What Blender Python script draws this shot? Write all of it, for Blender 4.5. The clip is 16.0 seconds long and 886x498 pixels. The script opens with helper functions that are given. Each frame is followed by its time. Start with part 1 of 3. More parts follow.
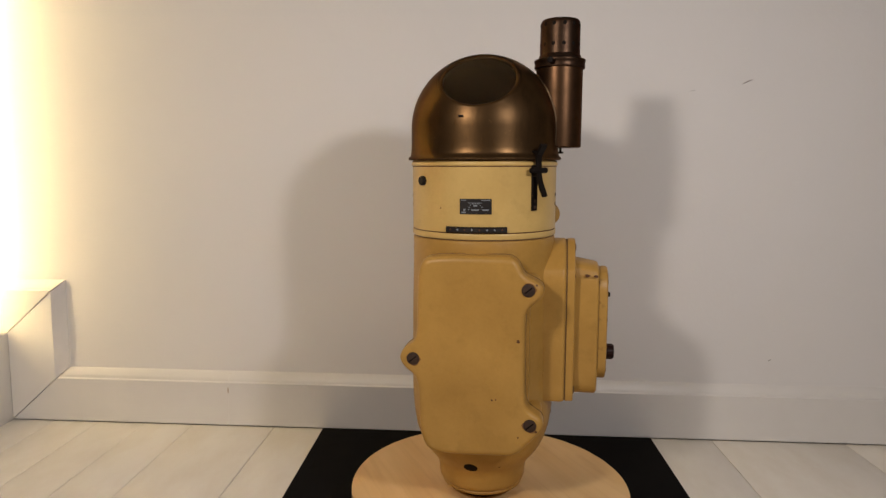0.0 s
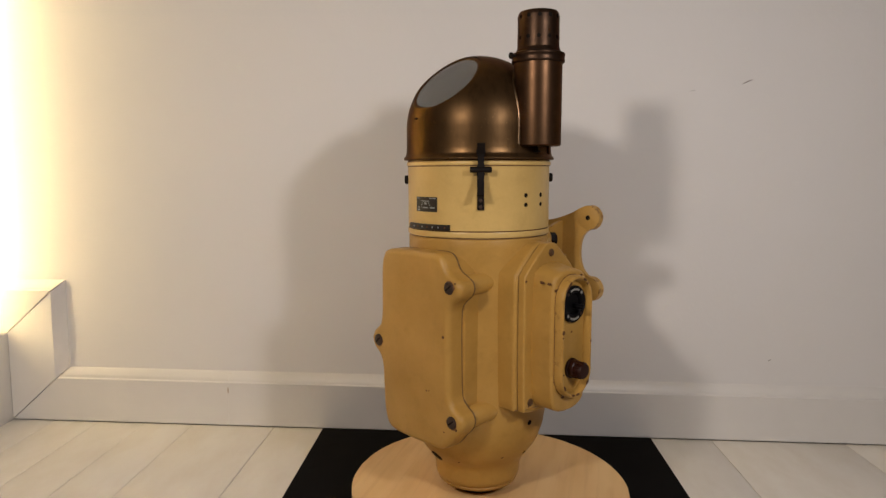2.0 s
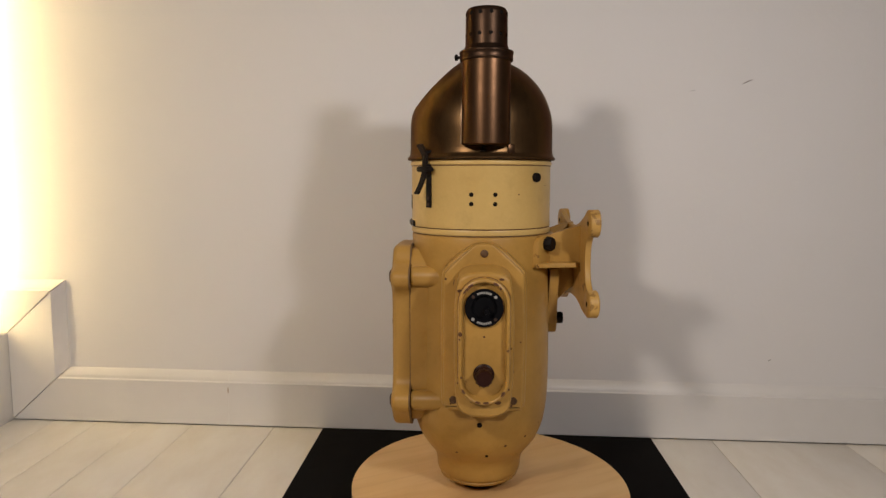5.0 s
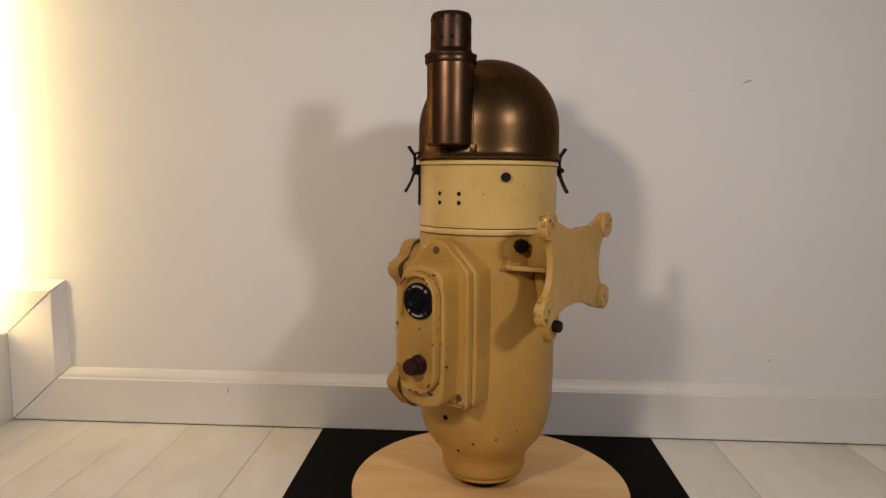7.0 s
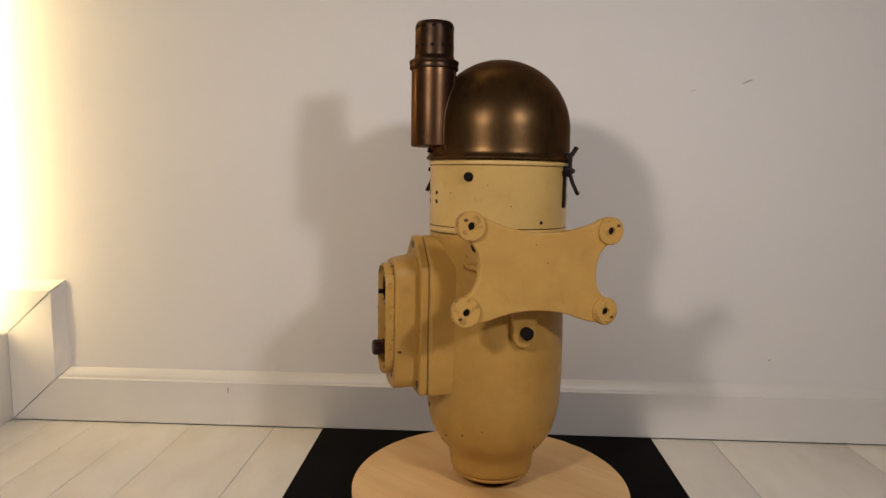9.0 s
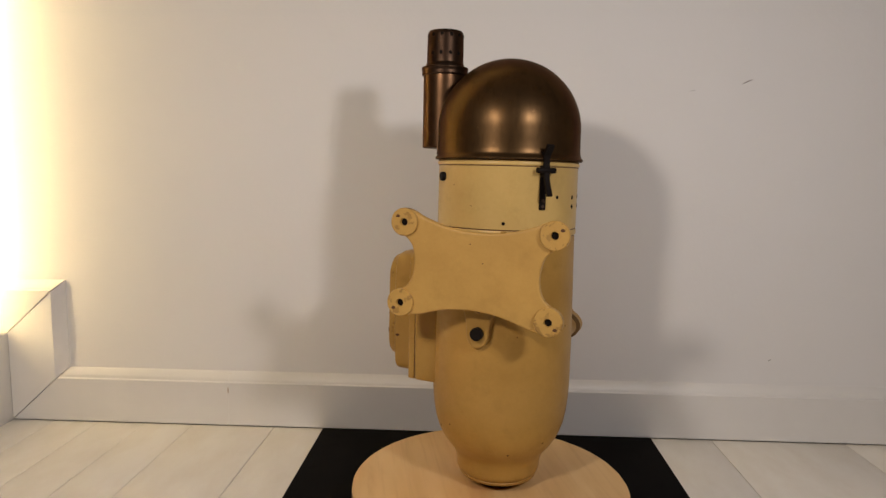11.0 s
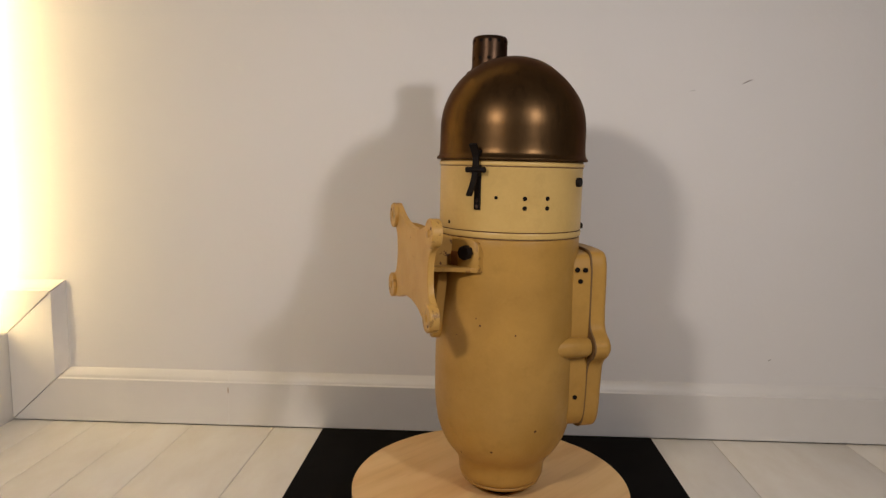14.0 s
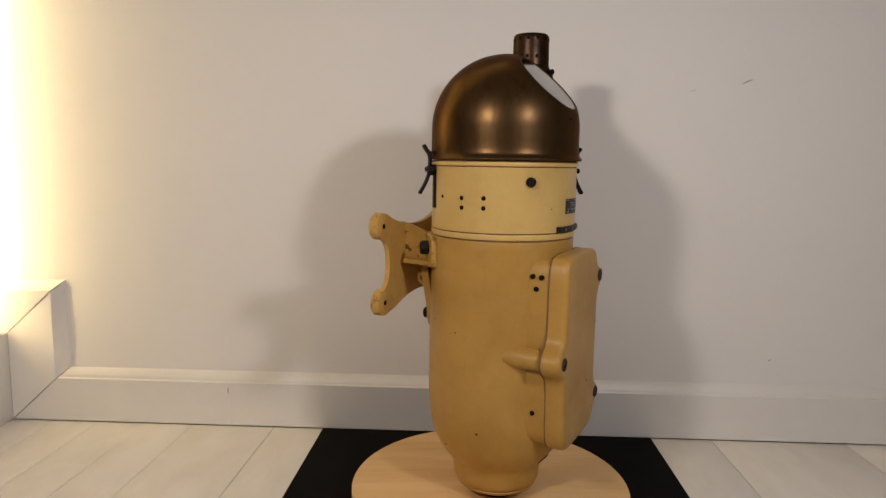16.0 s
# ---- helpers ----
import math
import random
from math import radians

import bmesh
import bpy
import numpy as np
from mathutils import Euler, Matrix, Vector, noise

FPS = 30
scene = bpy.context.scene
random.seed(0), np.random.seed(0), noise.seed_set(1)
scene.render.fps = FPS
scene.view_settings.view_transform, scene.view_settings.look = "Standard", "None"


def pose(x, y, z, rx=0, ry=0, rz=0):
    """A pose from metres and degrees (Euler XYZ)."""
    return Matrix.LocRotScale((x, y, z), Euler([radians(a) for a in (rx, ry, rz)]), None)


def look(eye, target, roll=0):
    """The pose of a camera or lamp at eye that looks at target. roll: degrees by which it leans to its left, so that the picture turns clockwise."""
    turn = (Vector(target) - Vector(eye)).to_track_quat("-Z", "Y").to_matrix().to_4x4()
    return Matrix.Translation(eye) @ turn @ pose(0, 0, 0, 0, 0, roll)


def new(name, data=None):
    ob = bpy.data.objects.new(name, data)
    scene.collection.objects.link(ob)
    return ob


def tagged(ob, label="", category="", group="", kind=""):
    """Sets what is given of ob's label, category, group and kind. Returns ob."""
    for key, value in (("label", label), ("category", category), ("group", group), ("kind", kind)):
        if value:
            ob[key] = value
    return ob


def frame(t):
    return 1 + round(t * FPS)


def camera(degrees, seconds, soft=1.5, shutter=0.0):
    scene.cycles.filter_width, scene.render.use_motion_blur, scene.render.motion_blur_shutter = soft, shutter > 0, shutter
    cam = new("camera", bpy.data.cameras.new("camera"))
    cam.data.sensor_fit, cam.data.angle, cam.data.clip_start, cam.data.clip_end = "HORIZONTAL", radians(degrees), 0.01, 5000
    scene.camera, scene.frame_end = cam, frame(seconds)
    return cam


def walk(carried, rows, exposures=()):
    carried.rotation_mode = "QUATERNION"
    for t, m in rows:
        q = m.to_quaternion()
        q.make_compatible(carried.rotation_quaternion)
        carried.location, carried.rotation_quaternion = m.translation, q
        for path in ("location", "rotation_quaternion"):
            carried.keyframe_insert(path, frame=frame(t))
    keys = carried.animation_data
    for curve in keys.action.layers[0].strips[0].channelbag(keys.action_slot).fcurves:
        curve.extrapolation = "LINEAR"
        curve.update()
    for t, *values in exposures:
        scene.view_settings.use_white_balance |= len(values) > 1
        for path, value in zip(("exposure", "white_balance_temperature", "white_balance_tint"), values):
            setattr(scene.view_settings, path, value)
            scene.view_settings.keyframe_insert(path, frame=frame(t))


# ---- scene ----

# ---- camera ----
cam = camera(68.35, 16.0, soft=1.4)
EYE = Vector((-0.0342, -1.1528, 0.5704))
AIM = Vector((math.sin(radians(-2.726)) * math.cos(radians(6.823)),
              math.cos(radians(-2.726)) * math.cos(radians(6.823)),
              -math.sin(radians(6.823))))
STAND = look(EYE, EYE + AIM, 0.647)
walk(cam, [(0.0, STAND), (16.0, STAND)])

# ---- light ----
world = bpy.data.worlds.new("world")
world.use_nodes = True
world.node_tree.nodes["Background"].inputs[0].default_value = (0.9, 0.85, 0.8, 1)
world.node_tree.nodes["Background"].inputs[1].default_value = 0.05
scene.world = world
scene.view_settings.exposure = 0.0

FLOOR = -0.07      # floor below the top of the turntable
WALL = 0.4076      # face of the back wall
STEP_X = -1.198    # face of the raised floor
STEP_Z = 0.155


def photo_lamp(x, y, z, watts, colour):
    data = bpy.data.lights.new("photo_lamp", "AREA")
    data.shape, data.size, data.energy, data.color = "DISK", 0.13, watts, colour
    ob = new("photo_lamp", data)
    ob.matrix_world = look((x, y, z), (0.0, 0.2, 0.22))
    return ob


photo_lamp(-0.60, -1.16, 1.02, 7.60, (1.0, 0.885, 0.795))
photo_lamp(0.66, -1.12, 1.03, 7.10, (1.0, 0.936, 0.930))


# ---- materials ----
def nodes_of(name):
    m = bpy.data.materials.new(name)
    m.use_nodes = True
    nt = m.node_tree
    return m, nt, nt.nodes["Principled BSDF"]


def noise_node(nt, scale, detail=4.0, rough=0.55, stretch=(1, 1, 1)):
    tc = nt.nodes.new("ShaderNodeTexCoord")
    mp = nt.nodes.new("ShaderNodeMapping")
    mp.inputs["Scale"].default_value = stretch
    nt.links.new(tc.outputs["Object"], mp.inputs["Vector"])
    n = nt.nodes.new("ShaderNodeTexNoise")
    n.inputs["Scale"].default_value = scale
    n.inputs["Detail"].default_value = detail
    n.inputs["Roughness"].default_value = rough
    nt.links.new(mp.outputs["Vector"], n.inputs["Vector"])
    return n


def ramp(nt, source, stops):
    r = nt.nodes.new("ShaderNodeValToRGB")
    els = r.color_ramp.elements
    while len(els) < len(stops):
        els.new(0.5)
    for e, (p, c) in zip(els, stops):
        e.position = p
        e.color = (*c, 1) if len(c) == 3 else c
    nt.links.new(source, r.inputs["Fac"])
    return r


def mix(nt, fac, a, b, mode="MIX"):
    m = nt.nodes.new("ShaderNodeMix")
    m.data_type, m.blend_type = "RGBA", mode
    for sock, val in ((m.inputs[0], fac), (m.inputs[6], a), (m.inputs[7], b)):
        if hasattr(val, "links"):
            nt.links.new(val, sock)
        elif isinstance(val, tuple):
            sock.default_value = (*val, 1)
        else:
            sock.default_value = val
    return m.outputs[2]


def bump(nt, bsdf, height, strength, distance):
    b = nt.nodes.new("ShaderNodeBump")
    b.inputs["Strength"].default_value = strength
    b.inputs["Distance"].default_value = distance
    nt.links.new(height, b.inputs["Height"])
    nt.links.new(b.outputs["Normal"], bsdf.inputs["Normal"])


def enamel(name, base, worn, chip=0.70, gloss=0.38):
    """Old hand-laid oil paint: slow tone drift, fine mottling, a few chips to dark metal."""
    m, nt, b = nodes_of(name)
    slow = noise_node(nt, 9.0, 3.0)
    fine = noise_node(nt, 160.0, 3.0, 0.6)
    chips = noise_node(nt, 46.0, 5.0, 0.62)
    c = mix(nt, ramp(nt, slow.outputs["Fac"], [(0.35, (0, 0, 0)), (0.7, (1, 1, 1))]).outputs["Color"], base, worn)
    c = mix(nt, 0.09, c, fine.outputs["Fac"], "SOFT_LIGHT")
    blot = noise_node(nt, 28.0, 4.0, 0.65)
    c = mix(nt, ramp(nt, blot.outputs["Fac"], [(0.54, (0, 0, 0)), (0.80, (0.42, 0.42, 0.42))]).outputs["Color"], c, tuple(v * 0.74 for v in worn))
    mask = ramp(nt, chips.outputs["Fac"], [(chip, (0, 0, 0)), (chip + 0.015, (1, 1, 1))]).outputs["Color"]
    c = mix(nt, mask, c, (0.11, 0.042, 0.013))
    # paint knocked off along raised edges, in patches
    geo = nt.nodes.new("ShaderNodeNewGeometry")
    edge = ramp(nt, geo.outputs["Pointiness"], [(0.553, (0, 0, 0)), (0.595, (1, 1, 1))]).outputs["Color"]
    knocks = noise_node(nt, 75.0, 4.0, 0.6)
    patch = ramp(nt, knocks.outputs["Fac"], [(0.565, (0, 0, 0)), (0.60, (1, 1, 1))]).outputs["Color"]
    c = mix(nt, mix(nt, 1.0, edge, patch, "MULTIPLY"), c, (0.11, 0.042, 0.013))
    nt.links.new(c, b.inputs["Base Color"])
    r = ramp(nt, slow.outputs["Fac"], [(0.3, (gloss,) * 3), (0.75, (gloss + 0.14,) * 3)])
    nt.links.new(r.outputs["Color"], b.inputs["Roughness"])
    low = noise_node(nt, 38.0, 4.0)
    bump(nt, b, low.outputs["Fac"], 0.20, 0.004)
    b.inputs["Specular IOR Level"].default_value = 0.32
    return m


def metal(name, base, dark, rough, metallic=1.0, scale=22.0, spread=0.12):
    m, nt, b = nodes_of(name)
    slow = noise_node(nt, scale, 5.0, 0.6)
    fine = noise_node(nt, 240.0, 2.0, 0.6, (1, 1, 0.15))
    c = mix(nt, ramp(nt, slow.outputs["Fac"], [(0.3, (0, 0, 0)), (0.72, (1, 1, 1))]).outputs["Color"], base, dark)
    # handling marks: small dull stains and faint upright runs
    runs = noise_node(nt, 55.0, 4.0, 0.65, (1, 1, 0.22))
    c = mix(nt, ramp(nt, runs.outputs["Fac"], [(0.50, (0, 0, 0)), (0.74, (0.55, 0.55, 0.55))]).outputs["Color"], c, tuple(v * 0.55 for v in dark))
    spots = noise_node(nt, 120.0, 5.0, 0.7)
    c = mix(nt, ramp(nt, spots.outputs["Fac"], [(0.62, (0, 0, 0)), (0.70, (0.45, 0.45, 0.45))]).outputs["Color"], c, tuple(v * 1.5 for v in base))
    nt.links.new(c, b.inputs["Base Color"])
    b.inputs["Metallic"].default_value = metallic
    r = ramp(nt, slow.outputs["Fac"], [(0.3, (rough,) * 3), (0.75, (rough + spread,) * 3)])
    nt.links.new(r.outputs["Color"], b.inputs["Roughness"])
    rings = noise_node(nt, 30.0, 3.0, 0.6, (0.25, 0.25, 9.0))
    b2 = nt.nodes.new("ShaderNodeBump")
    b2.inputs["Strength"].default_value, b2.inputs["Distance"].default_value = 0.02, 0.002
    nt.links.new(rings.outputs["Fac"], b2.inputs["Height"])
    bump(nt, b, slow.outputs["Fac"], 0.05, 0.004)
    nt.links.new(b2.outputs["Normal"], b.inputs["Normal"].links[0].from_node.inputs["Normal"])
    return m


def paint(name, base, worn, rough, scale=3.0, relief=0.0015, grain=60.0):
    m, nt, b = nodes_of(name)
    slow = noise_node(nt, scale, 4.0)
    fine = noise_node(nt, grain, 4.0)
    c = mix(nt, ramp(nt, slow.outputs["Fac"], [(0.35, (0, 0, 0)), (0.72, (1, 1, 1))]).outputs["Color"], base, worn)
    nt.links.new(c, b.inputs["Base Color"])
    b.inputs["Roughness"].default_value = rough
    bump(nt, b, fine.outputs["Fac"], 0.25, relief)
    return m


def plain(name, base, rough=0.5, metallic=0.0):
    m, nt, b = nodes_of(name)
    n = noise_node(nt, 70.0, 4.0)
    c = mix(nt, n.outputs["Fac"], base, tuple(v * 0.72 for v in base))
    nt.links.new(c, b.inputs["Base Color"])
    b.inputs["Roughness"].default_value = rough
    b.inputs["Metallic"].default_value = metallic
    return m


def pine(name):
    """Pale glued pine: long growth lines along x, each board a tone of its own."""
    m, nt, b = nodes_of(name)
    broad = noise_node(nt, 4.0, 3.0, 0.5, (0.6, 3.2, 1.0))
    lines = noise_node(nt, 26.0, 4.0, 0.6, (0.12, 3.0, 1.0))
    info = nt.nodes.new("ShaderNodeObjectInfo")
    c = mix(nt, ramp(nt, broad.outputs["Fac"], [(0.35, (0, 0, 0)), (0.68, (1, 1, 1))]).outputs["Color"],
            (0.80, 0.540, 0.245), (0.69, 0.420, 0.165))
    c = mix(nt, ramp(nt, lines.outputs["Fac"], [(0.52, (0, 0, 0)), (0.80, (0.42, 0.42, 0.42))]).outputs["Color"], c, (0.55, 0.30, 0.13))
    figure = noise_node(nt, 7.0, 4.0, 0.6, (0.5, 2.2, 1.0))
    c = mix(nt, ramp(nt, figure.outputs["Fac"], [(0.55, (0, 0, 0)), (0.72, (0.40, 0.40, 0.40))]).outputs["Color"], c, (0.52, 0.25, 0.10))
    tone = ramp(nt, info.outputs["Random"], [(0.0, (0.90, 0.88, 0.86)), (1.0, (1, 1, 1))])
    c = mix(nt, 1.0, c, tone.outputs["Color"], "MULTIPLY")
    nt.links.new(c, b.inputs["Base Color"])
    b.inputs["Roughness"].default_value = 0.5
    bump(nt, b, lines.outputs["Fac"], 0.1, 0.001)
    return m


def painted_board(name):
    """White floor paint, each board a shade of its own, faintly scuffed."""
    m, nt, b = nodes_of(name)
    info = nt.nodes.new("ShaderNodeObjectInfo")
    grime = noise_node(nt, 6.0, 6.0, 0.65, (2.4, 0.9, 1))
    grain = noise_node(nt, 40.0, 4.0, 0.6, (4, 0.25, 1))
    c = mix(nt, ramp(nt, grime.outputs["Fac"], [(0.4, (0, 0, 0)), (0.75, (1, 1, 1))]).outputs["Color"], (0.945, 0.910, 0.850), (0.865, 0.815, 0.735))
    tone = ramp(nt, info.outputs["Random"], [(0.0, (0.965, 0.96, 0.95)), (1.0, (1, 1, 1))])
    c = mix(nt, 1.0, c, tone.outputs["Color"], "MULTIPLY")
    nt.links.new(c, b.inputs["Base Color"])
    b.inputs["Roughness"].default_value = 0.42
    bump(nt, b, grain.outputs["Fac"], 0.12, 0.001)
    return m


CREAM = enamel("cream_enamel", (0.446, 0.253, 0.059), (0.364, 0.199, 0.042), 0.775, 0.36)
PALE = enamel("pale_cream_enamel", (0.535, 0.318, 0.086), (0.455, 0.262, 0.066), 0.775, 0.38)
DRUM = enamel("light_cream_enamel", (0.60, 0.412, 0.146), (0.53, 0.352, 0.116), 0.78, 0.30)
BRONZE = metal("dark_bronze", (0.108, 0.061, 0.026), (0.066, 0.038, 0.017), 0.315, 0.82, 15.0, 0.09)
BRASS = metal("tube_brass", (0.108, 0.058, 0.031), (0.064, 0.035, 0.018), 0.30, 0.88)
SOLDER = metal("bare_solder", (0.24, 0.17, 0.105), (0.12, 0.075, 0.04), 0.34, 1.0, 90.0)
SOOT = metal("sooty_brass", (0.075, 0.045, 0.028), (0.036, 0.021, 0.014), 0.32, 0.9, 40.0)
# a dull oxide skin keeps the grazing edges dark
for _m in (BRONZE, BRASS, SOOT):
    _m.node_tree.nodes["Principled BSDF"].inputs["Specular Tint"].default_value = (0.46, 0.35, 0.24, 1)
    _m.node_tree.nodes["Principled BSDF"].inputs["Specular IOR Level"].default_value = 0.25
IRON = plain("blackened_iron", (0.009, 0.006, 0.005), 0.55, 0.0)
BOLT = metal("worn_bolt_steel", (0.050, 0.021, 0.008), (0.018, 0.008, 0.004), 0.6, 0.1, 140.0)
WORN_BOLT = metal("rubbed_bolt_steel", (0.150, 0.080, 0.034), (0.070, 0.034, 0.014), 0.5, 0.4, 140.0)
HOLE = plain("dark_hole", (0.012, 0.009, 0.007), 0.8)
CHIP = plain("bare_chip", (0.105, 0.038, 0.011), 0.75)
BAKELITE = metal("brown_bakelite", (0.030, 0.0065, 0.003), (0.016, 0.004, 0.0025), 0.36, 0.0)
DIAL = plain("black_dial", (0.006, 0.006, 0.007), 0.35)
MARK = plain("dial_white", (0.34, 0.33, 0.30), 0.5)
PLATE = metal("dark_nameplate", (0.009, 0.008, 0.008), (0.020, 0.016, 0.014), 0.40, 0.3, 120.0)
PLATE_MARK = plain("nameplate_silver", (0.24, 0.26, 0.29), 0.45, 0.2)
WALL_PAINT = paint("white_wall_paint", (0.83, 0.81, 0.79), (0.80, 0.78, 0.76), 0.62, 1.6, 0.0012, 90.0)
# brown tone of the unseen room sides, chosen to warm the fill in shadows
BOUNCE_PAINT = paint("brown_bounce_paint", (0.195, 0.138, 0.090), (0.16, 0.112, 0.074), 0.7, 1.6, 0.0012, 90.0)
TRIM_PAINT = paint("white_trim_gloss", (0.83, 0.81, 0.78), (0.78, 0.76, 0.73), 0.38, 5.0, 0.0008, 45.0)
MAT_SHEEN = 0.08
BOARD = painted_board("white_floor_paint")
MAT = paint("black_felt", (0.005, 0.0045, 0.0045), (0.008, 0.007, 0.0065), 0.95, 8.0, 0.001, 700.0)
MAT.node_tree.nodes["Principled BSDF"].inputs["Specular IOR Level"].default_value = MAT_SHEEN
PINE = pine("pale_pine")
GRIME = plain("grimy_paint_line", (0.17, 0.095, 0.034), 0.7)
STAIN = plain("pale_brown_stain", (0.62, 0.50, 0.41), 0.6)
FAINT = plain("faint_scratch", (0.55, 0.53, 0.50), 0.7)
SEAM = plain("floor_gap", (0.20, 0.155, 0.105), 0.9)
RUST = plain("rust_stain", (0.24, 0.105, 0.030), 0.8)

for _m in (IRON, HOLE, DIAL, BAKELITE):
    _m.node_tree.nodes["Principled BSDF"].inputs["Specular IOR Level"].default_value = 0.12 if _m is IRON else 0.2 if _m is BAKELITE else 0.08

GLASS, _nt, _b = nodes_of("window_glass")
_b.inputs["Base Color"].default_value = (0.93, 0.95, 0.95, 1)
_b.inputs["Transmission Weight"].default_value = 1.0
_b.inputs["Roughness"].default_value = 0.02
_b.inputs["IOR"].default_value = 1.55

GLOW, _nt, _b = nodes_of("led_glow")
_b.inputs["Base Color"].default_value = (0.9, 0.85, 0.7, 1)
_b.inputs["Emission Color"].default_value = (1.0, 0.745, 0.37, 1)
_b.inputs["Emission Strength"].default_value = 102.0


PANEL_GLOW, _nt, _b = nodes_of("panel_glow")
_b.inputs["Base Color"].default_value = (0.9, 0.85, 0.7, 1)
_b.inputs["Emission Color"].default_value = (1.0, 0.80, 0.45, 1)
_b.inputs["Emission Strength"].default_value = 3.4


# ---- mesh helpers ----
def smooth_by_angle(bm, deg=35):
    for f in bm.faces:
        f.smooth = True
    lim = radians(deg)
    for e in bm.edges:
        e.smooth = len(e.link_faces) == 2 and e.calc_face_angle(0.0) < lim


def part(name, bm, material, parent=None, label="", deg=35):
    bmesh.ops.recalc_face_normals(bm, faces=bm.faces)
    smooth_by_angle(bm, deg)
    me = bpy.data.meshes.new(name)
    bm.to_mesh(me)
    bm.free()
    me.materials.append(material)
    ob = new(name, me)
    if parent is not None:
        ob.parent = parent
    if label:
        tagged(ob, label)
    return ob


def move(bm, m):
    bmesh.ops.transform(bm, matrix=m, verts=bm.verts)
    return bm


def join(*meshes):
    out = bmesh.new()
    for bm in meshes:
        me = bpy.data.meshes.new("tmp")
        bm.to_mesh(me)
        bm.free()
        out.from_mesh(me)
        bpy.data.meshes.remove(me)
    return out


def lathe(profile, n=96, start=0.0, end=360.0, closed=False):
    """Turns (r, z) points about z. closed: the profile is a loop."""
    bm = bmesh.new()
    whole = abs(end - start) >= 360
    cols = []
    steps = n if whole else n + 1
    for i in range(steps):
        a = radians(start + (end - start) * i / n)
        cols.append([bm.verts.new((r * math.cos(a), r * math.sin(a), z)) for r, z in profile])
    k = len(profile)
    for i in range(n):
        c0, c1 = cols[i], cols[(i + 1) % steps]
        for j in range(k if closed else k - 1):
            j2 = (j + 1) % k
            bm.faces.new((c0[j], c1[j], c1[j2], c0[j2]))
    if not whole and closed:
        bm.faces.new(cols[0])
        bm.faces.new(list(reversed(cols[-1])))
    bmesh.ops.remove_doubles(bm, verts=bm.verts, dist=1e-6)
    return bm


def rod(r, length, bevel=0.0, n=32):
    """Solid rod on z from 0 to length."""
    b = min(bevel, r * 0.9, length * 0.49)
    prof = [(0, 0), (r - b, 0)]
    if b:
        prof += [(r - b * 0.3, b * 0.3), (r, b), (r, length - b), (r - b * 0.3, length - b * 0.3)]
    else:
        prof += [(r, 0), (r, length)]
    prof += [(r - b, length), (0, length)]
    return lathe(prof, n)


def chaikin(points, times=2):
    for _ in range(times):
        out = []
        for i, p in enumerate(points):
            q = points[(i + 1) % len(points)]
            out.append((0.75 * p[0] + 0.25 * q[0], 0.75 * p[1] + 0.25 * q[1]))
            out.append((0.25 * p[0] + 0.75 * q[0], 0.25 * p[1] + 0.75 * q[1]))
        points = out
    return points


def inset(points, d):
    """Moves a counter-clockwise or clockwise outline inwards by d."""
    n = len(points)
    area = sum(points[i][0] * points[(i + 1) % n][1] - points[(i + 1) % n][0] * points[i][1] for i in range(n))
    sgn = 1 if area > 0 else -1
    out = []
    for i in range(n):
        (x0, y0), (x1, y1) = points[i - 1], points[(i + 1) % n]
        tx, ty = x1 - x0, y1 - y0
        l = math.hypot(tx, ty) or 1
        out.append((points[i][0] - sgn * ty / l * d, points[i][1] + sgn * tx / l * d))
    return out


def slab(outline, depth, bevel=0.0, rounds=3):
    """Solid plate: outline in x, y; from z = 0 up to depth, with a rounded upper edge."""
    levels = [(0.0, 0.0), (0.0, depth - bevel)]
    if bevel and depth - bevel > 0.008:
        levels = [(0.0, 0.0), (0.0, 0.0025), (0.0, depth - bevel - 0.0025), (0.0, depth - bevel)]
    for i in range(1, rounds + 1):
        a = math.pi / 2 * i / rounds
        if bevel:
            levels.append((bevel * (1 - math.cos(a)), depth - bevel + bevel * math.sin(a)))
    if not bevel:
        levels[-1] = (0.0, depth)
    elif bevel > 0.0025:
        levels.append((bevel + 0.0025, depth))
    bm = bmesh.new()
    rings = [[bm.verts.new((x, y, z)) for x, y in (inset(outline, d) if d else outline)] for d, z in levels]
    n = len(outline)
    for a, b in zip(rings, rings[1:]):
        for i in range(n):
            bm.faces.new((a[i], a[(i + 1) % n], b[(i + 1) % n], b[i]))
    bm.faces.new(rings[-1])
    bm.faces.new(list(reversed(rings[0])))
    return bm


def box(x0, x1, y0, y1, z0, z1, bevel=0.0):
    bm = bmesh.new()
    bmesh.ops.create_cube(bm, size=1)
    move(bm, Matrix.Translation(((x0 + x1) / 2, (y0 + y1) / 2, (z0 + z1) / 2)) @ Matrix.Diagonal((x1 - x0, y1 - y0, z1 - z0, 1)))
    if bevel:
        bmesh.ops.bevel(bm, geom=bm.edges[:], offset=bevel, segments=2, profile=0.5, affect="EDGES")
    return bm


def stadium(w, h, n=14):
    """Outline with half width w, half height h and round ends."""
    pts = [(w * math.cos(math.pi * i / n), h - w + w * math.sin(math.pi * i / n)) for i in range(n + 1)]
    return pts + [(-x, -y) for x, y in pts]


def arc_plate(r0, r1, a0, a1, z0, z1, n=16, bevel=0.001):
    b = bevel
    prof = [(r0, z0), (r1 - b, z0), (r1, z0 + b), (r1, z1 - b), (r1 - b, z1), (r0, z1)]
    return lathe(prof, n, a0, a1, closed=True)


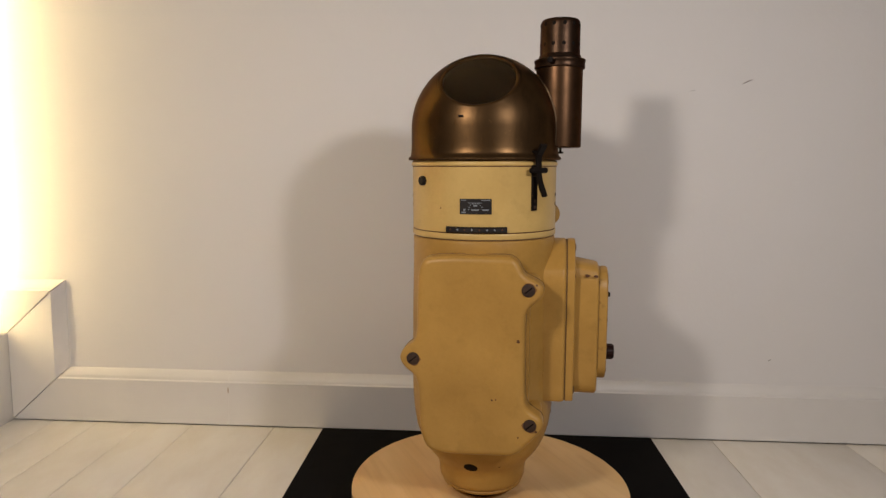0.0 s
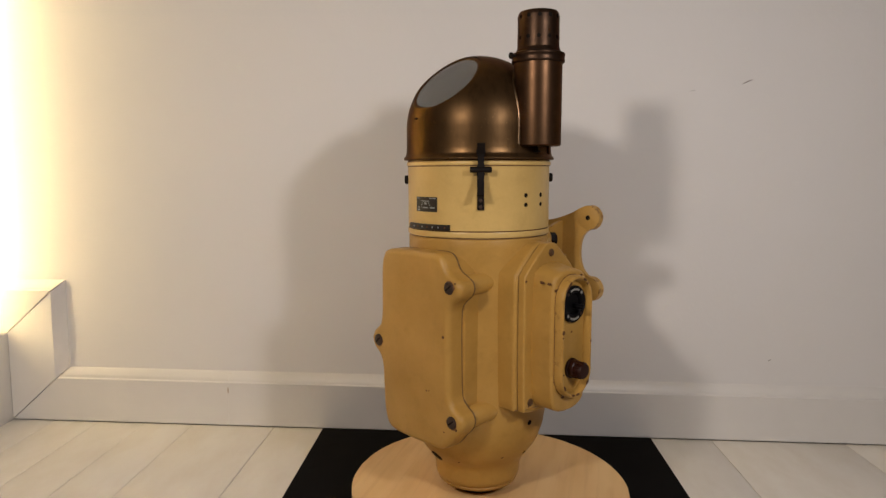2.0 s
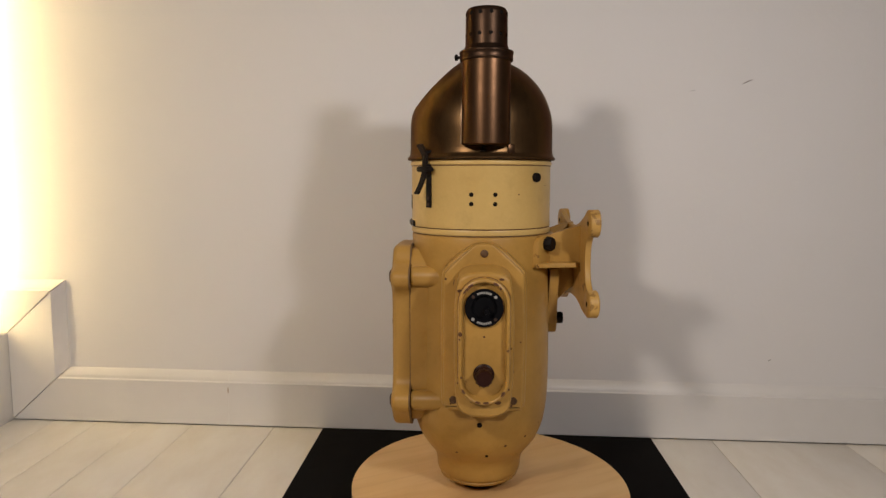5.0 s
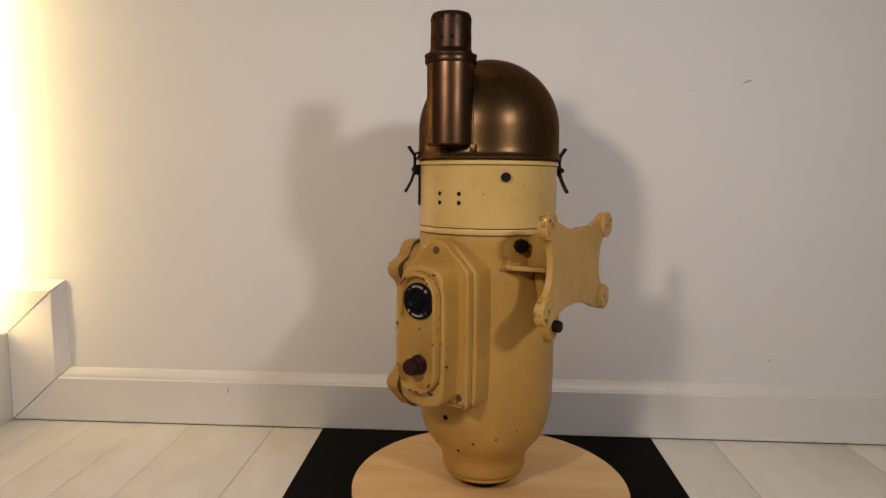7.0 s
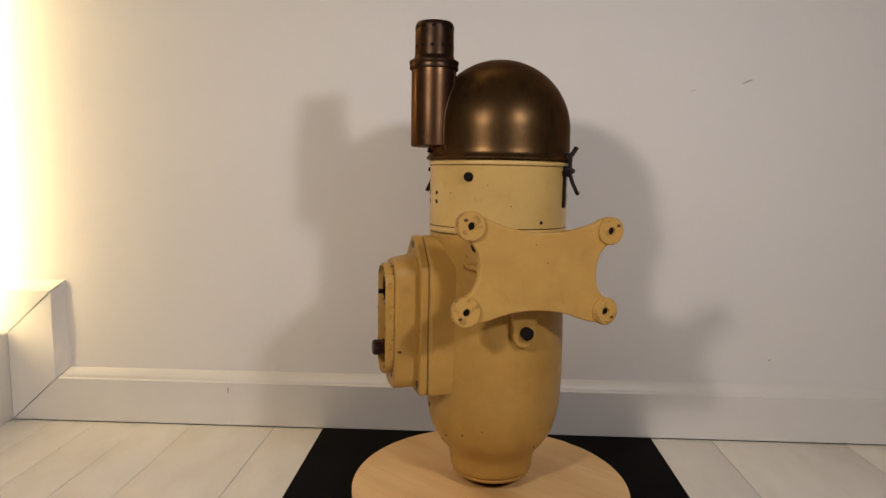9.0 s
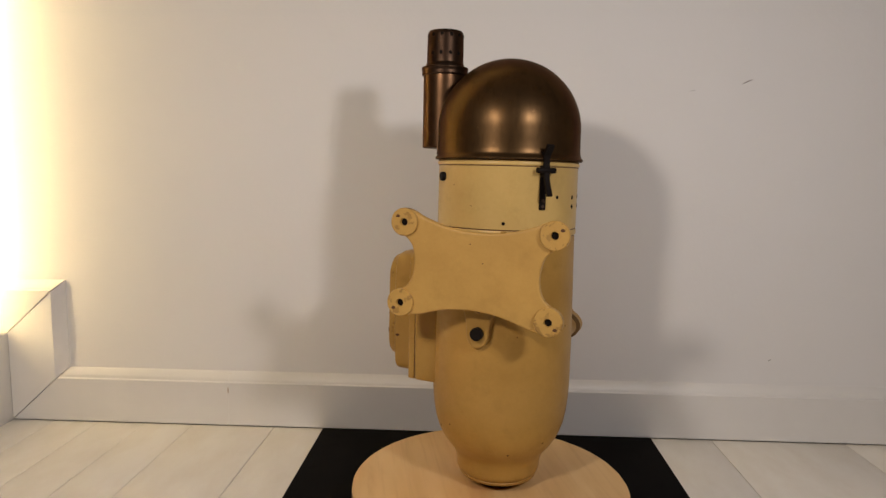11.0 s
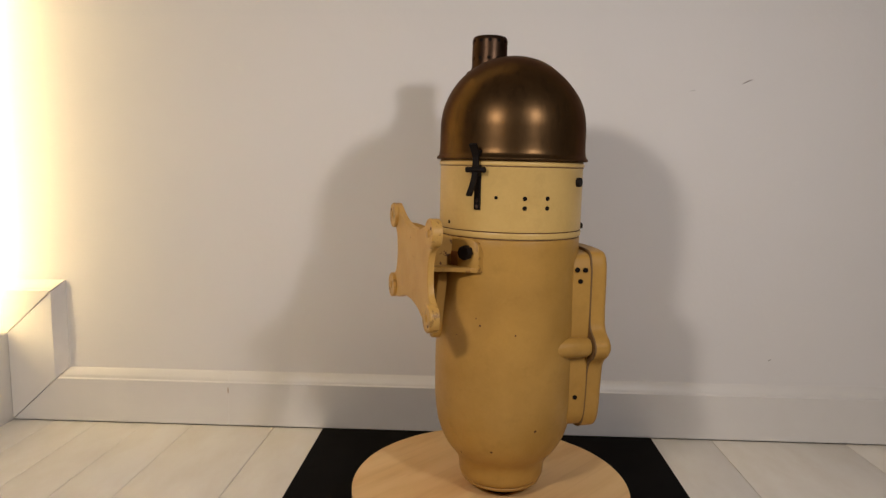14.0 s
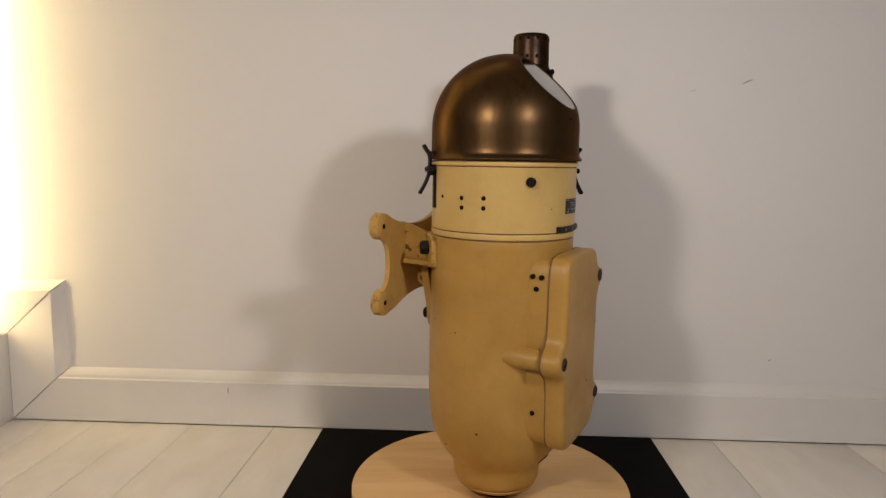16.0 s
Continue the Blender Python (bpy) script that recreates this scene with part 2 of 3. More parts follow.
def facing(axis):
    """Turns a slab drawn in x, y so that its x, y become the thing's sides and its z points out along the axis."""
    if axis == "-y":      # x -> x, y -> z, z -> -y
        return Matrix(((1, 0, 0, 0), (0, 0, -1, 0), (0, 1, 0, 0), (0, 0, 0, 1)))
    if axis == "+x":      # x -> y, y -> z, z -> x
        return Matrix(((0, 0, 1, 0), (1, 0, 0, 0), (0, 1, 0, 0), (0, 0, 0, 1)))
    # "+y": x -> -x, y -> z, z -> y
    return Matrix(((-1, 0, 0, 0), (0, 0, 1, 0), (0, 1, 0, 0), (0, 0, 0, 1)))


def radial(r, deg, z):
    """Pose on a cylinder: z points out, y up."""
    a = radians(deg)
    out = Vector((math.cos(a), math.sin(a), 0))
    up = Vector((0, 0, 1))
    side = up.cross(out)
    m = Matrix((side, up, out)).transposed().to_4x4()
    return Matrix.Translation(out * r + up * z) @ m


def tube_along(path, r, n=8):
    """Round bead swept along a path."""
    bm = bmesh.new()
    rings = []
    for k, p in enumerate(path):
        t = (path[min(k + 1, len(path) - 1)] - path[max(k - 1, 0)]).normalized()
        u = t.cross(Vector((1, 0.13, 0.07))).normalized()
        w = t.cross(u)
        rings.append([bm.verts.new(p + r * (math.cos(2 * math.pi * j / n) * u + math.sin(2 * math.pi * j / n) * w)) for j in range(n)])
    for a, b in zip(rings, rings[1:]):
        for j in range(n):
            bm.faces.new((a[j], a[(j + 1) % n], b[(j + 1) % n], b[j]))
    bm.faces.new(rings[0])
    bm.faces.new(list(reversed(rings[-1])))
    return bm


def chip_mesh(r, depth=0.0005, n=9):
    """A thin flake with an uneven outline."""
    pts = [(r * random.uniform(0.65, 1.2) * math.cos(2 * math.pi * k / n), r * random.uniform(0.65, 1.2) * math.sin(2 * math.pi * k / n)) for k in range(n)]
    return slab(chaikin(pts, 1), depth)


# ---- room ----
ROOM = dict(x0=-2.6, x1=3.0, y0=-4.6, top=2.43)


def room():
    R = ROOM
    t = 0.15
    def s(name, bm, mat, label):
        return tagged(part(name, bm, mat), label, kind="structure")
    s("wall_north", box(R["x0"] - t, R["x1"] + t, WALL, WALL + t, FLOOR - t, R["top"] + t), WALL_PAINT, "smooth white painted wall with faint scuffs")
    # out of view: added sides and ceiling that close the room and shape bounce
    s("bounce_wall_south", box(R["x0"] - t, R["x1"] + t, R["y0"] - t, R["y0"], FLOOR - t, R["top"] + t), BOUNCE_PAINT, "unseen brownish grey wall added to close the room and tone its bounce")
    s("bounce_wall_east", box(R["x1"], R["x1"] + t, R["y0"], WALL, FLOOR - t, R["top"] + t), BOUNCE_PAINT, "unseen brownish grey side wall added to warm the bounced light")
    s("bounce_wall_west", box(R["x0"] - t, R["x0"], R["y0"], WALL, FLOOR - t, R["top"] + t), BOUNCE_PAINT, "unseen brownish grey side wall behind the lamp, added for warm bounce")
    s("ceiling", box(R["x0"], R["x1"], R["y0"], WALL, R["top"], R["top"] + t), BOUNCE_PAINT, "unseen brownish grey ceiling, toned to keep the bounce dim and warm")
    s("raised_floor", box(R["x0"], STEP_X, R["y0"], WALL, FLOOR - t, STEP_Z, 0.003), TRIM_PAINT, "white painted raised floor with a square step edge")


# skirting profile: (height, stand-off from the wall)
SKIRT = [(0.0, 0.0175), (0.1050, 0.0175), (0.1068, 0.0182), (0.1086, 0.0180), (0.1100, 0.0168), (0.1106, 0.0148), (0.1118, 0.0142),
         (0.1145, 0.0140), (0.1200, 0.0112), (0.1260, 0.0072), (0.1310, 0.0038), (0.1345, 0.0)]


# simpler section of the short upright
SKIRT_UPRIGHT = [(0.0, 0.0175), (0.1060, 0.0175), (0.1085, 0.0160), (0.1130, 0.0125), (0.1260, 0.0080), (0.1330, 0.0040), (0.1345, 0.0)]


def skirt_run(name, ends, label, section=SKIRT):
    """A board of the skirting: ends(s) gives its two end points (x, z) at the height s of the profile."""
    bm = bmesh.new()
    a, b = [], []
    prof = [(0.0, -0.001)] + section
    for s_, d in prof:
        (xa, za), (xb, zb) = ends(s_)
        a.append(bm.verts.new((xa, WALL - d, za)))
        b.append(bm.verts.new((xb, WALL - d, zb)))
    n = len(prof)
    for i in range(n):
        j = (i + 1) % n
        bm.faces.new((a[i], a[j], b[j], b[i]))
    bm.faces.new(a)
    bm.faces.new(list(reversed(b)))
    return tagged(part(name, bm, TRIM_PAINT, deg=25), label, kind="structure")


def skirting():
    g = 0.0008
    k = 0.147 / 0.1345
    skirt_run("baseboard_low", lambda s_: ((STEP_X + 0.0032 + s_ * k, FLOOR + 0.003 + s_), (-0.6393, FLOOR + 0.003 + s_)),
              "white moulded skirting board mitred at its end")
    skirt_run("baseboard_long", lambda s_: ((-0.639, FLOOR + 0.003 + s_), (ROOM["x1"], FLOOR + 0.003 + s_)),
              "long white moulded skirting board with a butt joint")
    skirt_run("baseboard_upright", lambda s_: ((STEP_X + 0.001 + s_ * k, FLOOR + 0.004 + s_), (STEP_X + 0.001 + s_ * k, STEP_Z + s_)),
              "short upright skirting board beside the step", SKIRT_UPRIGHT)
    skirt_run("baseboard_upper", lambda s_: ((ROOM["x0"], STEP_Z + 0.001 + s_), (STEP_X - 0.001 + s_ * k, STEP_Z + 0.001 + s_)),
              "white moulded skirting board along the raised floor")
    nick = move(chip_mesh(0.0026, 0.0010), Matrix.Translation((-0.639, WALL - 0.0178, FLOOR + 0.093)) @ facing("-y") @ Matrix.Diagonal((0.55, 3.6, 1, 1)))
    tagged(part("baseboard_nick", nick, STAIN), "pale brown stain down the butt joint", kind="structure")
    nick = move(chip_mesh(0.0018, 0.0012), Matrix.Translation((-0.637, WALL - 0.0042, FLOOR + 0.131)) @ facing("-y"))
    tagged(part("baseboard_nick", nick, STAIN), "small brown nick at the butt joint", kind="structure")
    # open, dirty mitre joint
    gap = move(box(-0.0022, 0.0022, -0.0078, 0.0, 0.0, 0.170), Matrix.Translation((STEP_X + 0.006, WALL, FLOOR + 0.006)) @ Matrix.Rotation(radians(47.6), 4, "Y"))
    tagged(part("baseboard_joint", gap, SEAM), "dark open mitre joint of the skirting", kind="structure")


def floor():
    base = part("floor", box(STEP_X, ROOM["x1"], ROOM["y0"], WALL, FLOOR - 0.15, FLOOR - 0.006), SEAM)
    tagged(base, "white painted floor boards with thin dark joints", kind="structure")
    edges = [STEP_X, -1.09, -0.976, -0.857, -0.733, -0.525, -0.33, -0.12, 0.10, 0.33, 0.548, 0.865, 1.08, 1.30, 1.52, 1.75, ROOM["x1"]]
    for x0, x1 in zip(edges, edges[1:]):
        part("floor_board", box(x0 + 0.0007, x1 - 0.0007, ROOM["y0"], WALL - 0.0150, FLOOR - 0.0055, FLOOR, 0.0006), BOARD, base)


def wall_marks():
    def mark(x, z, length, width, deg, faint=False):
        bm = slab(chaikin([(-length / 2, -width * 0.2), (0, -width / 2), (length / 2, 0), (0, width / 2)], 1), 0.0006)
        move(bm, Matrix.Translation((x, WALL, z)) @ facing("-y") @ pose(0, 0, 0, 0, 0, deg))
        tagged(part("wall_scratch", bm, FAINT if faint else CHIP), "thin dark scratch in the wall paint", "scratch", "scratches on the wall")
    mark(0.585, 0.781, 0.032, 0.0024, 22)
    mark(0.462, 0.760, 0.020, 0.0012, 12, True)
    mark(0.679, 0.128, 0.010, 0.003, 24, True)


def led_strip():
    lamp = tagged(new("wall_washer"), "upright white channel with a warm glowing strip facing the wall", "lamp")
    lamp.location = (-1.335, 0.29, STEP_Z)
    lamp.rotation_euler = (0, 0, radians(-12))
    part("foot", rod(0.06, 0.012, 0.003), TRIM_PAINT, lamp)
    part("channel", box(-0.018, 0.018, -0.014, 0.004, 0.012, 2.2, 0.002), TRIM_PAINT, lamp)
    part("light_strip", box(-0.011, 0.011, 0.0042, 0.0075, 0.02, 2.19), GLOW, lamp, "glowing warm white strip")


def ceiling_panel():
    """Lit panel set aslant between wall and ceiling; the hood's window mirrors it as the board turns."""
    lamp = tagged(new("ceiling_light"), "long white ceiling light with a warm glowing diffuser", "lamp")
    lamp.location = (-0.48, 0.3600, ROOM["top"] - 0.118)
    lamp.rotation_euler = (radians(18.9), 0, 0)
    part("housing", box(-0.55, 0.55, 0.0, 0.006, -0.120, 0.120, 0.001), TRIM_PAINT, lamp)
    part("diffuser", box(-0.54, 0.54, -0.004, -0.0002, -0.115, 0.115), PANEL_GLOW, lamp, "glowing warm white diffuser")


# ---- turntable ----
def mat():
    out = [(-0.400, -0.36), (0.402, -0.36), (0.402, 0.3885), (-0.401, 0.3885)]
    bm = move(slab(out, 0.003, 0.001), Matrix.Translation((0, 0, FLOOR)))
    tagged(part("floor_mat", bm, MAT), "matt black square mat on the floor under the turntable", "mat")


def turntable():
    tt = tagged(new("turntable"), "round pale pine turntable board on the black mat", "turntable")
    part("swivel_base", move(rod(0.15, 0.0492, 0.004, 64), Matrix.Translation((0, 0, FLOOR + 0.003))), IRON, tt, "black swivel base")
    # disc of glued boards, cut to the round
    n, R = 5, 0.2525
    edges = [-R + 2 * R * i / n for i in range(n + 1)]
    for i in range(n):
        y0, y1 = edges[i], edges[i + 1]
        pts = []
        m = 24
        for k in range(m + 1):
            y = y0 + (y1 - y0) * k / m
            pts.append((math.sqrt(max(R * R - y * y, 0.0)), y))
        for k in range(m, -1, -1):
            y = y0 + (y1 - y0) * k / m
            pts.append((-math.sqrt(max(R * R - y * y, 0.0)), y))
        clean = [p for j, p in enumerate(pts) if math.dist(p, pts[j - 1]) > 1e-5]
        bm = slab(clean, 0.0175, 0.0)
        move(bm, Matrix.Translation((0, 0, -0.0175)))
        part("board", bm, PINE, tt).rotation_euler = (0, 0, radians(117))
    return tt


# ---- the binnacle ----
R_DRUM = 0.122


def dots(name, spots, material, parent, r=0.0035, proud=0.0006):
    """Small round holes or pins on the cylinder: (degrees, z) each."""
    for deg, z, rad in spots:
        part(name, move(rod(r, 0.003 + proud, 0.0003, 14) if material is HOLE else chip_mesh(r, 0.003 + proud), radial(rad - 0.003, deg, z)), material, parent)


def casting(root):
    """The lower cast body: foot, neck, bowl and cylinder, with the housings that grow out of it."""
    prof = [(0.0, 0.0), (0.040, 0.0), (0.040, 0.0150), (0.0630, 0.0158), (0.0682, 0.0170), (0.0708, 0.0190), (0.0716, 0.0220), (0.0704, 0.0234), (0.0706, 0.0246),
            (0.0732, 0.0260), (0.0750, 0.0300), (0.0762, 0.035), (0.0768, 0.046), (0.0785, 0.055), (0.0822, 0.0635), (0.0885, 0.0720), (0.0960, 0.0810), (0.1040, 0.0930), (0.1110, 0.1080), (0.1170, 0.1270),
            (0.1208, 0.149), (0.1232, 0.175), (0.1240, 0.205), (0.1240, 0.26), (0.1230, 0.34), (0.1215, 0.41), (0.1210, 0.446),
            (0.1212, 0.4595), (0.1206, 0.4612), (0.1192, 0.4618), (0.1190, 0.4638), (0.0, 0.4638)]
    def body_r(z):
        for (r0, z0), (r1, z1) in zip(prof[3:], prof[4:]):
            if z0 <= z <= z1 and z1 > z0:
                return r0 + (r1 - r0) * (z - z0) / (z1 - z0)
        return 0.124
    body = part("cast_body", lathe(prof, 128), CREAM, root, "cream painted cast body with a narrow neck", 50)
    # side holes and casting flaws
    for name, deg, z, _, r in (("neck_hole", -96.0, 0.0765, 0.0803, 0.0118), ("drain_hole", 0.2, 0.149, 0.1212, 0.0045),
                                 ("small_hole", 7.5, 0.0865, 0.1018, 0.003), ("paint_chip", -172.5, 0.146, 0.1211, 0.0026),
                                 ("paint_chip", 44.0, 0.1165, 0.1152, 0.0026), ("paint_chip", 62.0, 0.13, 0.1185, 0.0016),
                                 ("paint_chip", 168.0, 0.31, 0.1236, 0.0016), ("paint_chip", 141.0, 0.322, 0.1236, 0.0020), ("paint_chip", 137.5, 0.333, 0.1236, 0.0012), ("paint_chip", 24.0, 0.106, 0.1120, 0.0030),
                                 ("paint_chip", -66.0, 0.078, 0.09, 0.0022), ("paint_chip", -22.0, 0.0905, 0.1, 0.0026), ("paint_chip", 118.0, 0.088, 0.1, 0.0022), ("paint_chip", 152.0, 0.106, 0.112, 0.0024), ("paint_chip", 120.0, 0.30, 0.1238, 0.0013)):
        part(name, move(rod(r, 0.0050, 0.0004, 18) if "hole" in name else chip_mesh(r, 0.0046), radial(body_r(z), deg, z) @ Matrix.Rotation(math.atan2(body_r(z + 0.004) - body_r(z - 0.004), 0.008), 4, "X") @ Matrix.Translation((0, 0, -0.0044))), HOLE if "hole" in name else CHIP, body)
    # black ring stands in for the shadow gap beneath the lip
    part("foot_shade_ring", lathe([(0.038, 0.0), (0.0415, 0.0), (0.0415, 0.0152), (0.038, 0.0152)], 64, closed=True), IRON, body, "recessed foot ring, blackened for the shade under the lip")
    return body


COVER = [(-0.064, 0.438), (-0.02, 0.440), (0.03, 0.440), (0.055, 0.440), (0.066, 0.432), (0.074, 0.416), (0.088, 0.409), (0.101, 0.402), (0.1055, 0.391),
         (0.101, 0.379), (0.090, 0.371), (0.080, 0.360), (0.0775, 0.345), (0.0775, 0.29), (0.078, 0.225), (0.081, 0.208), (0.091, 0.199),
         (0.103, 0.192), (0.1075, 0.180), (0.103, 0.167), (0.088, 0.152), (0.066, 0.134), (0.03, 0.1325), (-0.02, 0.131), (-0.054, 0.132),
         (-0.070, 0.141), (-0.0785, 0.160), (-0.080, 0.20), (-0.0815, 0.236), (-0.088, 0.252), (-0.103, 0.262), (-0.1115, 0.2786),
         (-0.103, 0.295), (-0.088, 0.305), (-0.0825, 0.322), (-0.082, 0.37), (-0.081, 0.412), (-0.075, 0.430)]
HOUSING = [(-0.066, 0.436), (-0.02, 0.4385), (0.055, 0.4385), (0.068, 0.428), (0.083, 0.408), (0.0855, 0.39), (0.0855, 0.29), (0.0855, 0.19), (0.082, 0.165),
           (0.058, 0.136), (0.0, 0.1335), (-0.054, 0.1345), (-0.074, 0.145), (-0.0845, 0.165), (-0.0855, 0.28), (-0.085, 0.40), (-0.078, 0.428)]
BOLTS = ((0.0838, 0.3925), (0.0890, 0.180), (-0.0945, 0.2786))


COVER = [(x * 1.03 if x > -0.05 else x * 1.03 - 0.0042, z + 0.003 if z > 0.42 else z - 0.008 if z < 0.145 else z) for x, z in COVER]
HOUSING = [(x if x > -0.05 else x - 0.0035, z + 0.001 if z > 0.42 else z - 0.007 if z < 0.15 else z) for x, z in HOUSING]


def front_housing(root):
    hs = part("front_housing", move(slab(chaikin(HOUSING, 2), 0.1180 - 0.02, 0.001), Matrix.Translation((0, -0.02, 0)) @ facing("-y")), CREAM, root,
              "cream painted cast housing behind the cover")
    part("gasket", move(slab(inset(chaikin(COVER, 2), -0.0005), 0.0026), Matrix.Translation((0, -0.1172, 0)) @ facing("-y")), GRIME, hs, "thin dark gasket line")
    for x, z in BOLTS:
        part("bolt_boss", move(rod(0.0172, 0.108, 0.008, 36), Matrix.Translation((x, -0.0100, z)) @ facing("-y")), CREAM, hs)
    for y, z, r in ((-0.0920, 0.4095, 0.0042), (-0.1065, 0.4090, 0.0042), (-0.0985, 0.390, 0.0040), (-0.0985, 0.1885, 0.0038)):
        part("screw_hole", move(rod(r, 0.003, 0.0003, 16), Matrix.Translation((-0.0868, y, z)) @ Matrix.Rotation(radians(-90), 4, "Y")), HOLE, hs)
    cover = part("front_cover", move(slab(chaikin(COVER, 2), 0.0305, 0.0095, 5), Matrix.Translation((0, -0.1195, 0)) @ facing("-y")), CREAM, root,
                 "flat cream cover plate with rounded edges", 40)
    for x, z in BOLTS:
        part("worn_ring", move(chip_mesh(0.0114, 0.0007, 13), Matrix.Translation((x, -0.1498, z)) @ facing("-y")), RUST, cover, "worn paint round the bolt")
        b = part("bolt", move(rod(0.0103, 0.0125, 0.0018, 24), Matrix.Translation((x, -0.1400, z)) @ facing("-y")), BOLT, cover, "worn dark bolt head")
        part("slot", move(box(-0.0075, 0.0075, -0.0011, 0.0011, 0, 0.0006), Matrix.Translation((x, -0.1525, z)) @ facing("-y") @ pose(0, 0, 0, 0, 0, 40)), HOLE, b)
    for x, z, r in ((0.0695, 0.3133, 0.0032), (0.030, 0.218, 0.0017), (0.071, 0.160, 0.0016), (0.036, 0.219, 0.0012), (0.0965, 0.4005, 0.0018), (0.0985, 0.1705, 0.0022)):
        part("paint_chip", move(chip_mesh(r, 0.001), Matrix.Translation((x, -0.1494, z)) @ facing("-y")), CHIP, cover)


def instrument_box(root):
    """The box with dial and knob on the side of the body."""
    c = 0.0055
    out = [(-0.060, 0.186), (0.060, 0.186), (0.064, 0.193), (0.064, 0.404), (0.060, 0.413), (0.018, 0.4515), (0.010, 0.456), (-0.010, 0.456),
           (-0.018, 0.4515), (-0.060, 0.413), (-0.064, 0.404), (-0.064, 0.196)]
    back = [(-0.064, 0.186), (0.064, 0.186), (0.069, 0.194), (0.069, 0.404), (0.062, 0.416), (0.020, 0.456), (-0.020, 0.456), (-0.062, 0.416), (-0.069, 0.404), (-0.069, 0.194)]
    at = lambda x: Matrix.Translation((x, c, 0)) @ facing("+x")
    hs = part("side_housing", move(slab(chaikin(back, 2), 0.087, 0.006, 4), at(0.055)), CREAM, root, "cream cast housing with a pointed top")
    fl = part("flange", move(slab(chaikin(out, 2), 0.0125, 0.0030, 4), at(0.1440)), CREAM, hs)
    part("gasket", move(slab(inset(chaikin(out, 1), 0.0015), 0.004), at(0.1412)), GRIME, hs, "thin dark gasket line")
    for y, z in ((0.0, 0.4405), (-0.048, 0.2045), (0.048, 0.2045)):
        part("bolt", move(rod(0.0062, 0.003, 0.0012, 20), at(0.1555) @ Matrix.Translation((y, z, 0))), WORN_BOLT, fl, "small worn bolt head")
    mid = Matrix.Translation((0, 0.3175, 0))
    wide = [(x, y) for x, y in stadium(0.047, 0.1115)]
    # plinth with squarer shoulders than the bezel
    sq = chaikin([(-0.046, -0.092), (-0.035, -0.1275), (0.035, -0.1275), (0.046, -0.092), (0.046, 0.083), (0.031, 0.1065), (-0.031, 0.1065), (-0.046, 0.083)], 2)
    block = slab(sq, 0.0400, 0.005, 4)
    for v in block.verts:      # the top leans back as it comes out
        if v.co.y > 0.075:
            v.co.y -= 0.20 * v.co.z
    pl = part("plinth", move(block, at(0.1562) @ mid), CREAM, hs)
    # oval bezel with a sunken face
    o = stadium(0.0395, 0.0975)
    low = Matrix.Translation((0, 0.3120, 0))
    i1 = inset(o, 0.0065)
    bm = bmesh.new()
    n = len(o)
    levels = [(o, 0.0), (o, 0.012), (inset(o, 0.0012), 0.0145), (inset(o, 0.0035), 0.0155), (inset(o, 0.0055), 0.0145), (i1, 0.012), (inset(o, 0.0085), 0.0035)]
    rings = [[bm.verts.new((x, y, z)) for x, y in pts] for pts, z in levels]
    for a, b in zip(rings, rings[1:]):
        for k in range(n):
            bm.faces.new((a[k], a[(k + 1) % n], b[(k + 1) % n], b[k]))
    bm.faces.new(rings[-1])
    bm.faces.new(list(reversed(rings[0])))
    bz = part("bezel", move(bm, at(0.1955) @ low), CREAM, hs, "oval raised cream bezel with worn rim")
    part("joint_line", move(slab(stadium(0.0403, 0.0983), 0.0006), at(0.1960) @ low), CHIP, hs, "thin dark joint")
    face = 0.1990
    for y, z, r in ((-0.036, 0.325, 0.0035), (-0.037, 0.3165, 0.0015), (0.036, 0.30, 0.0022), (-0.034, 0.258, 0.002), (0.0, 0.3185, 0.0018), (0.030, 0.241, 0.0028), (-0.026, 0.3925, 0.0026), (0.024, 0.3945, 0.002)):
        part("paint_chip", move(chip_mesh(r, 0.0006), at(0.2106 if abs(y) > 0.03 or z > 0.39 else face) @ Matrix.Translation((y, z, 0))), CHIP, bz)
    for y, z, r in ((0.022, 0.2150, 0.0032), (-0.016, 0.2155, 0.0024), (0.036, 0.236, 0.0026), (-0.038, 0.245, 0.0020), (-0.037, 0.388, 0.0026), (0.026, 0.4060, 0.0024), (0.0405, 0.30, 0.0016)):
        flake = chip_mesh(r, 0.0008)
        move(flake, at(0.1958) @ Matrix.Translation((y, z, 0)) @ Matrix.Diagonal((2.0, 0.9, 1, 1)))
        part("paint_chip", flake, CHIP, pl)
    # knocks along the rim of the bezel, following its curve
    for a, r in ((128, 0.0030), (146, 0.0022), (62, 0.0026), (-35, 0.0030), (-84, 0.0030), (-104, 0.0024), (-150, 0.0026)):
        zc = 0.3700 if a > 0 else 0.2540
        spot = Matrix.Translation((0.0352 * math.cos(radians(a)), zc + 0.0352 * math.sin(radians(a)), 0))
        flake = chip_mesh(r, 0.0007)
        move(flake, at(0.2107) @ spot @ pose(0, 0, 0, 0, 0, a + 90) @ Matrix.Diagonal((1.9, 0.75, 1, 1)))
        part("paint_chip", flake, CHIP, bz)
    for y, z, d in ((-0.0462, 0.3985, 0.190), (-0.0462, 0.3995, 0.176), (0.0462, 0.262, 0.188)):
        flake = move(chip_mesh(0.0030, 0.0006), Matrix.Translation((d, c + y, z)) @ facing("-y" if y < 0 else "+y") @ Matrix.Diagonal((1.6, 0.8, 1, 1)))
        part("paint_chip", flake, CHIP, pl)
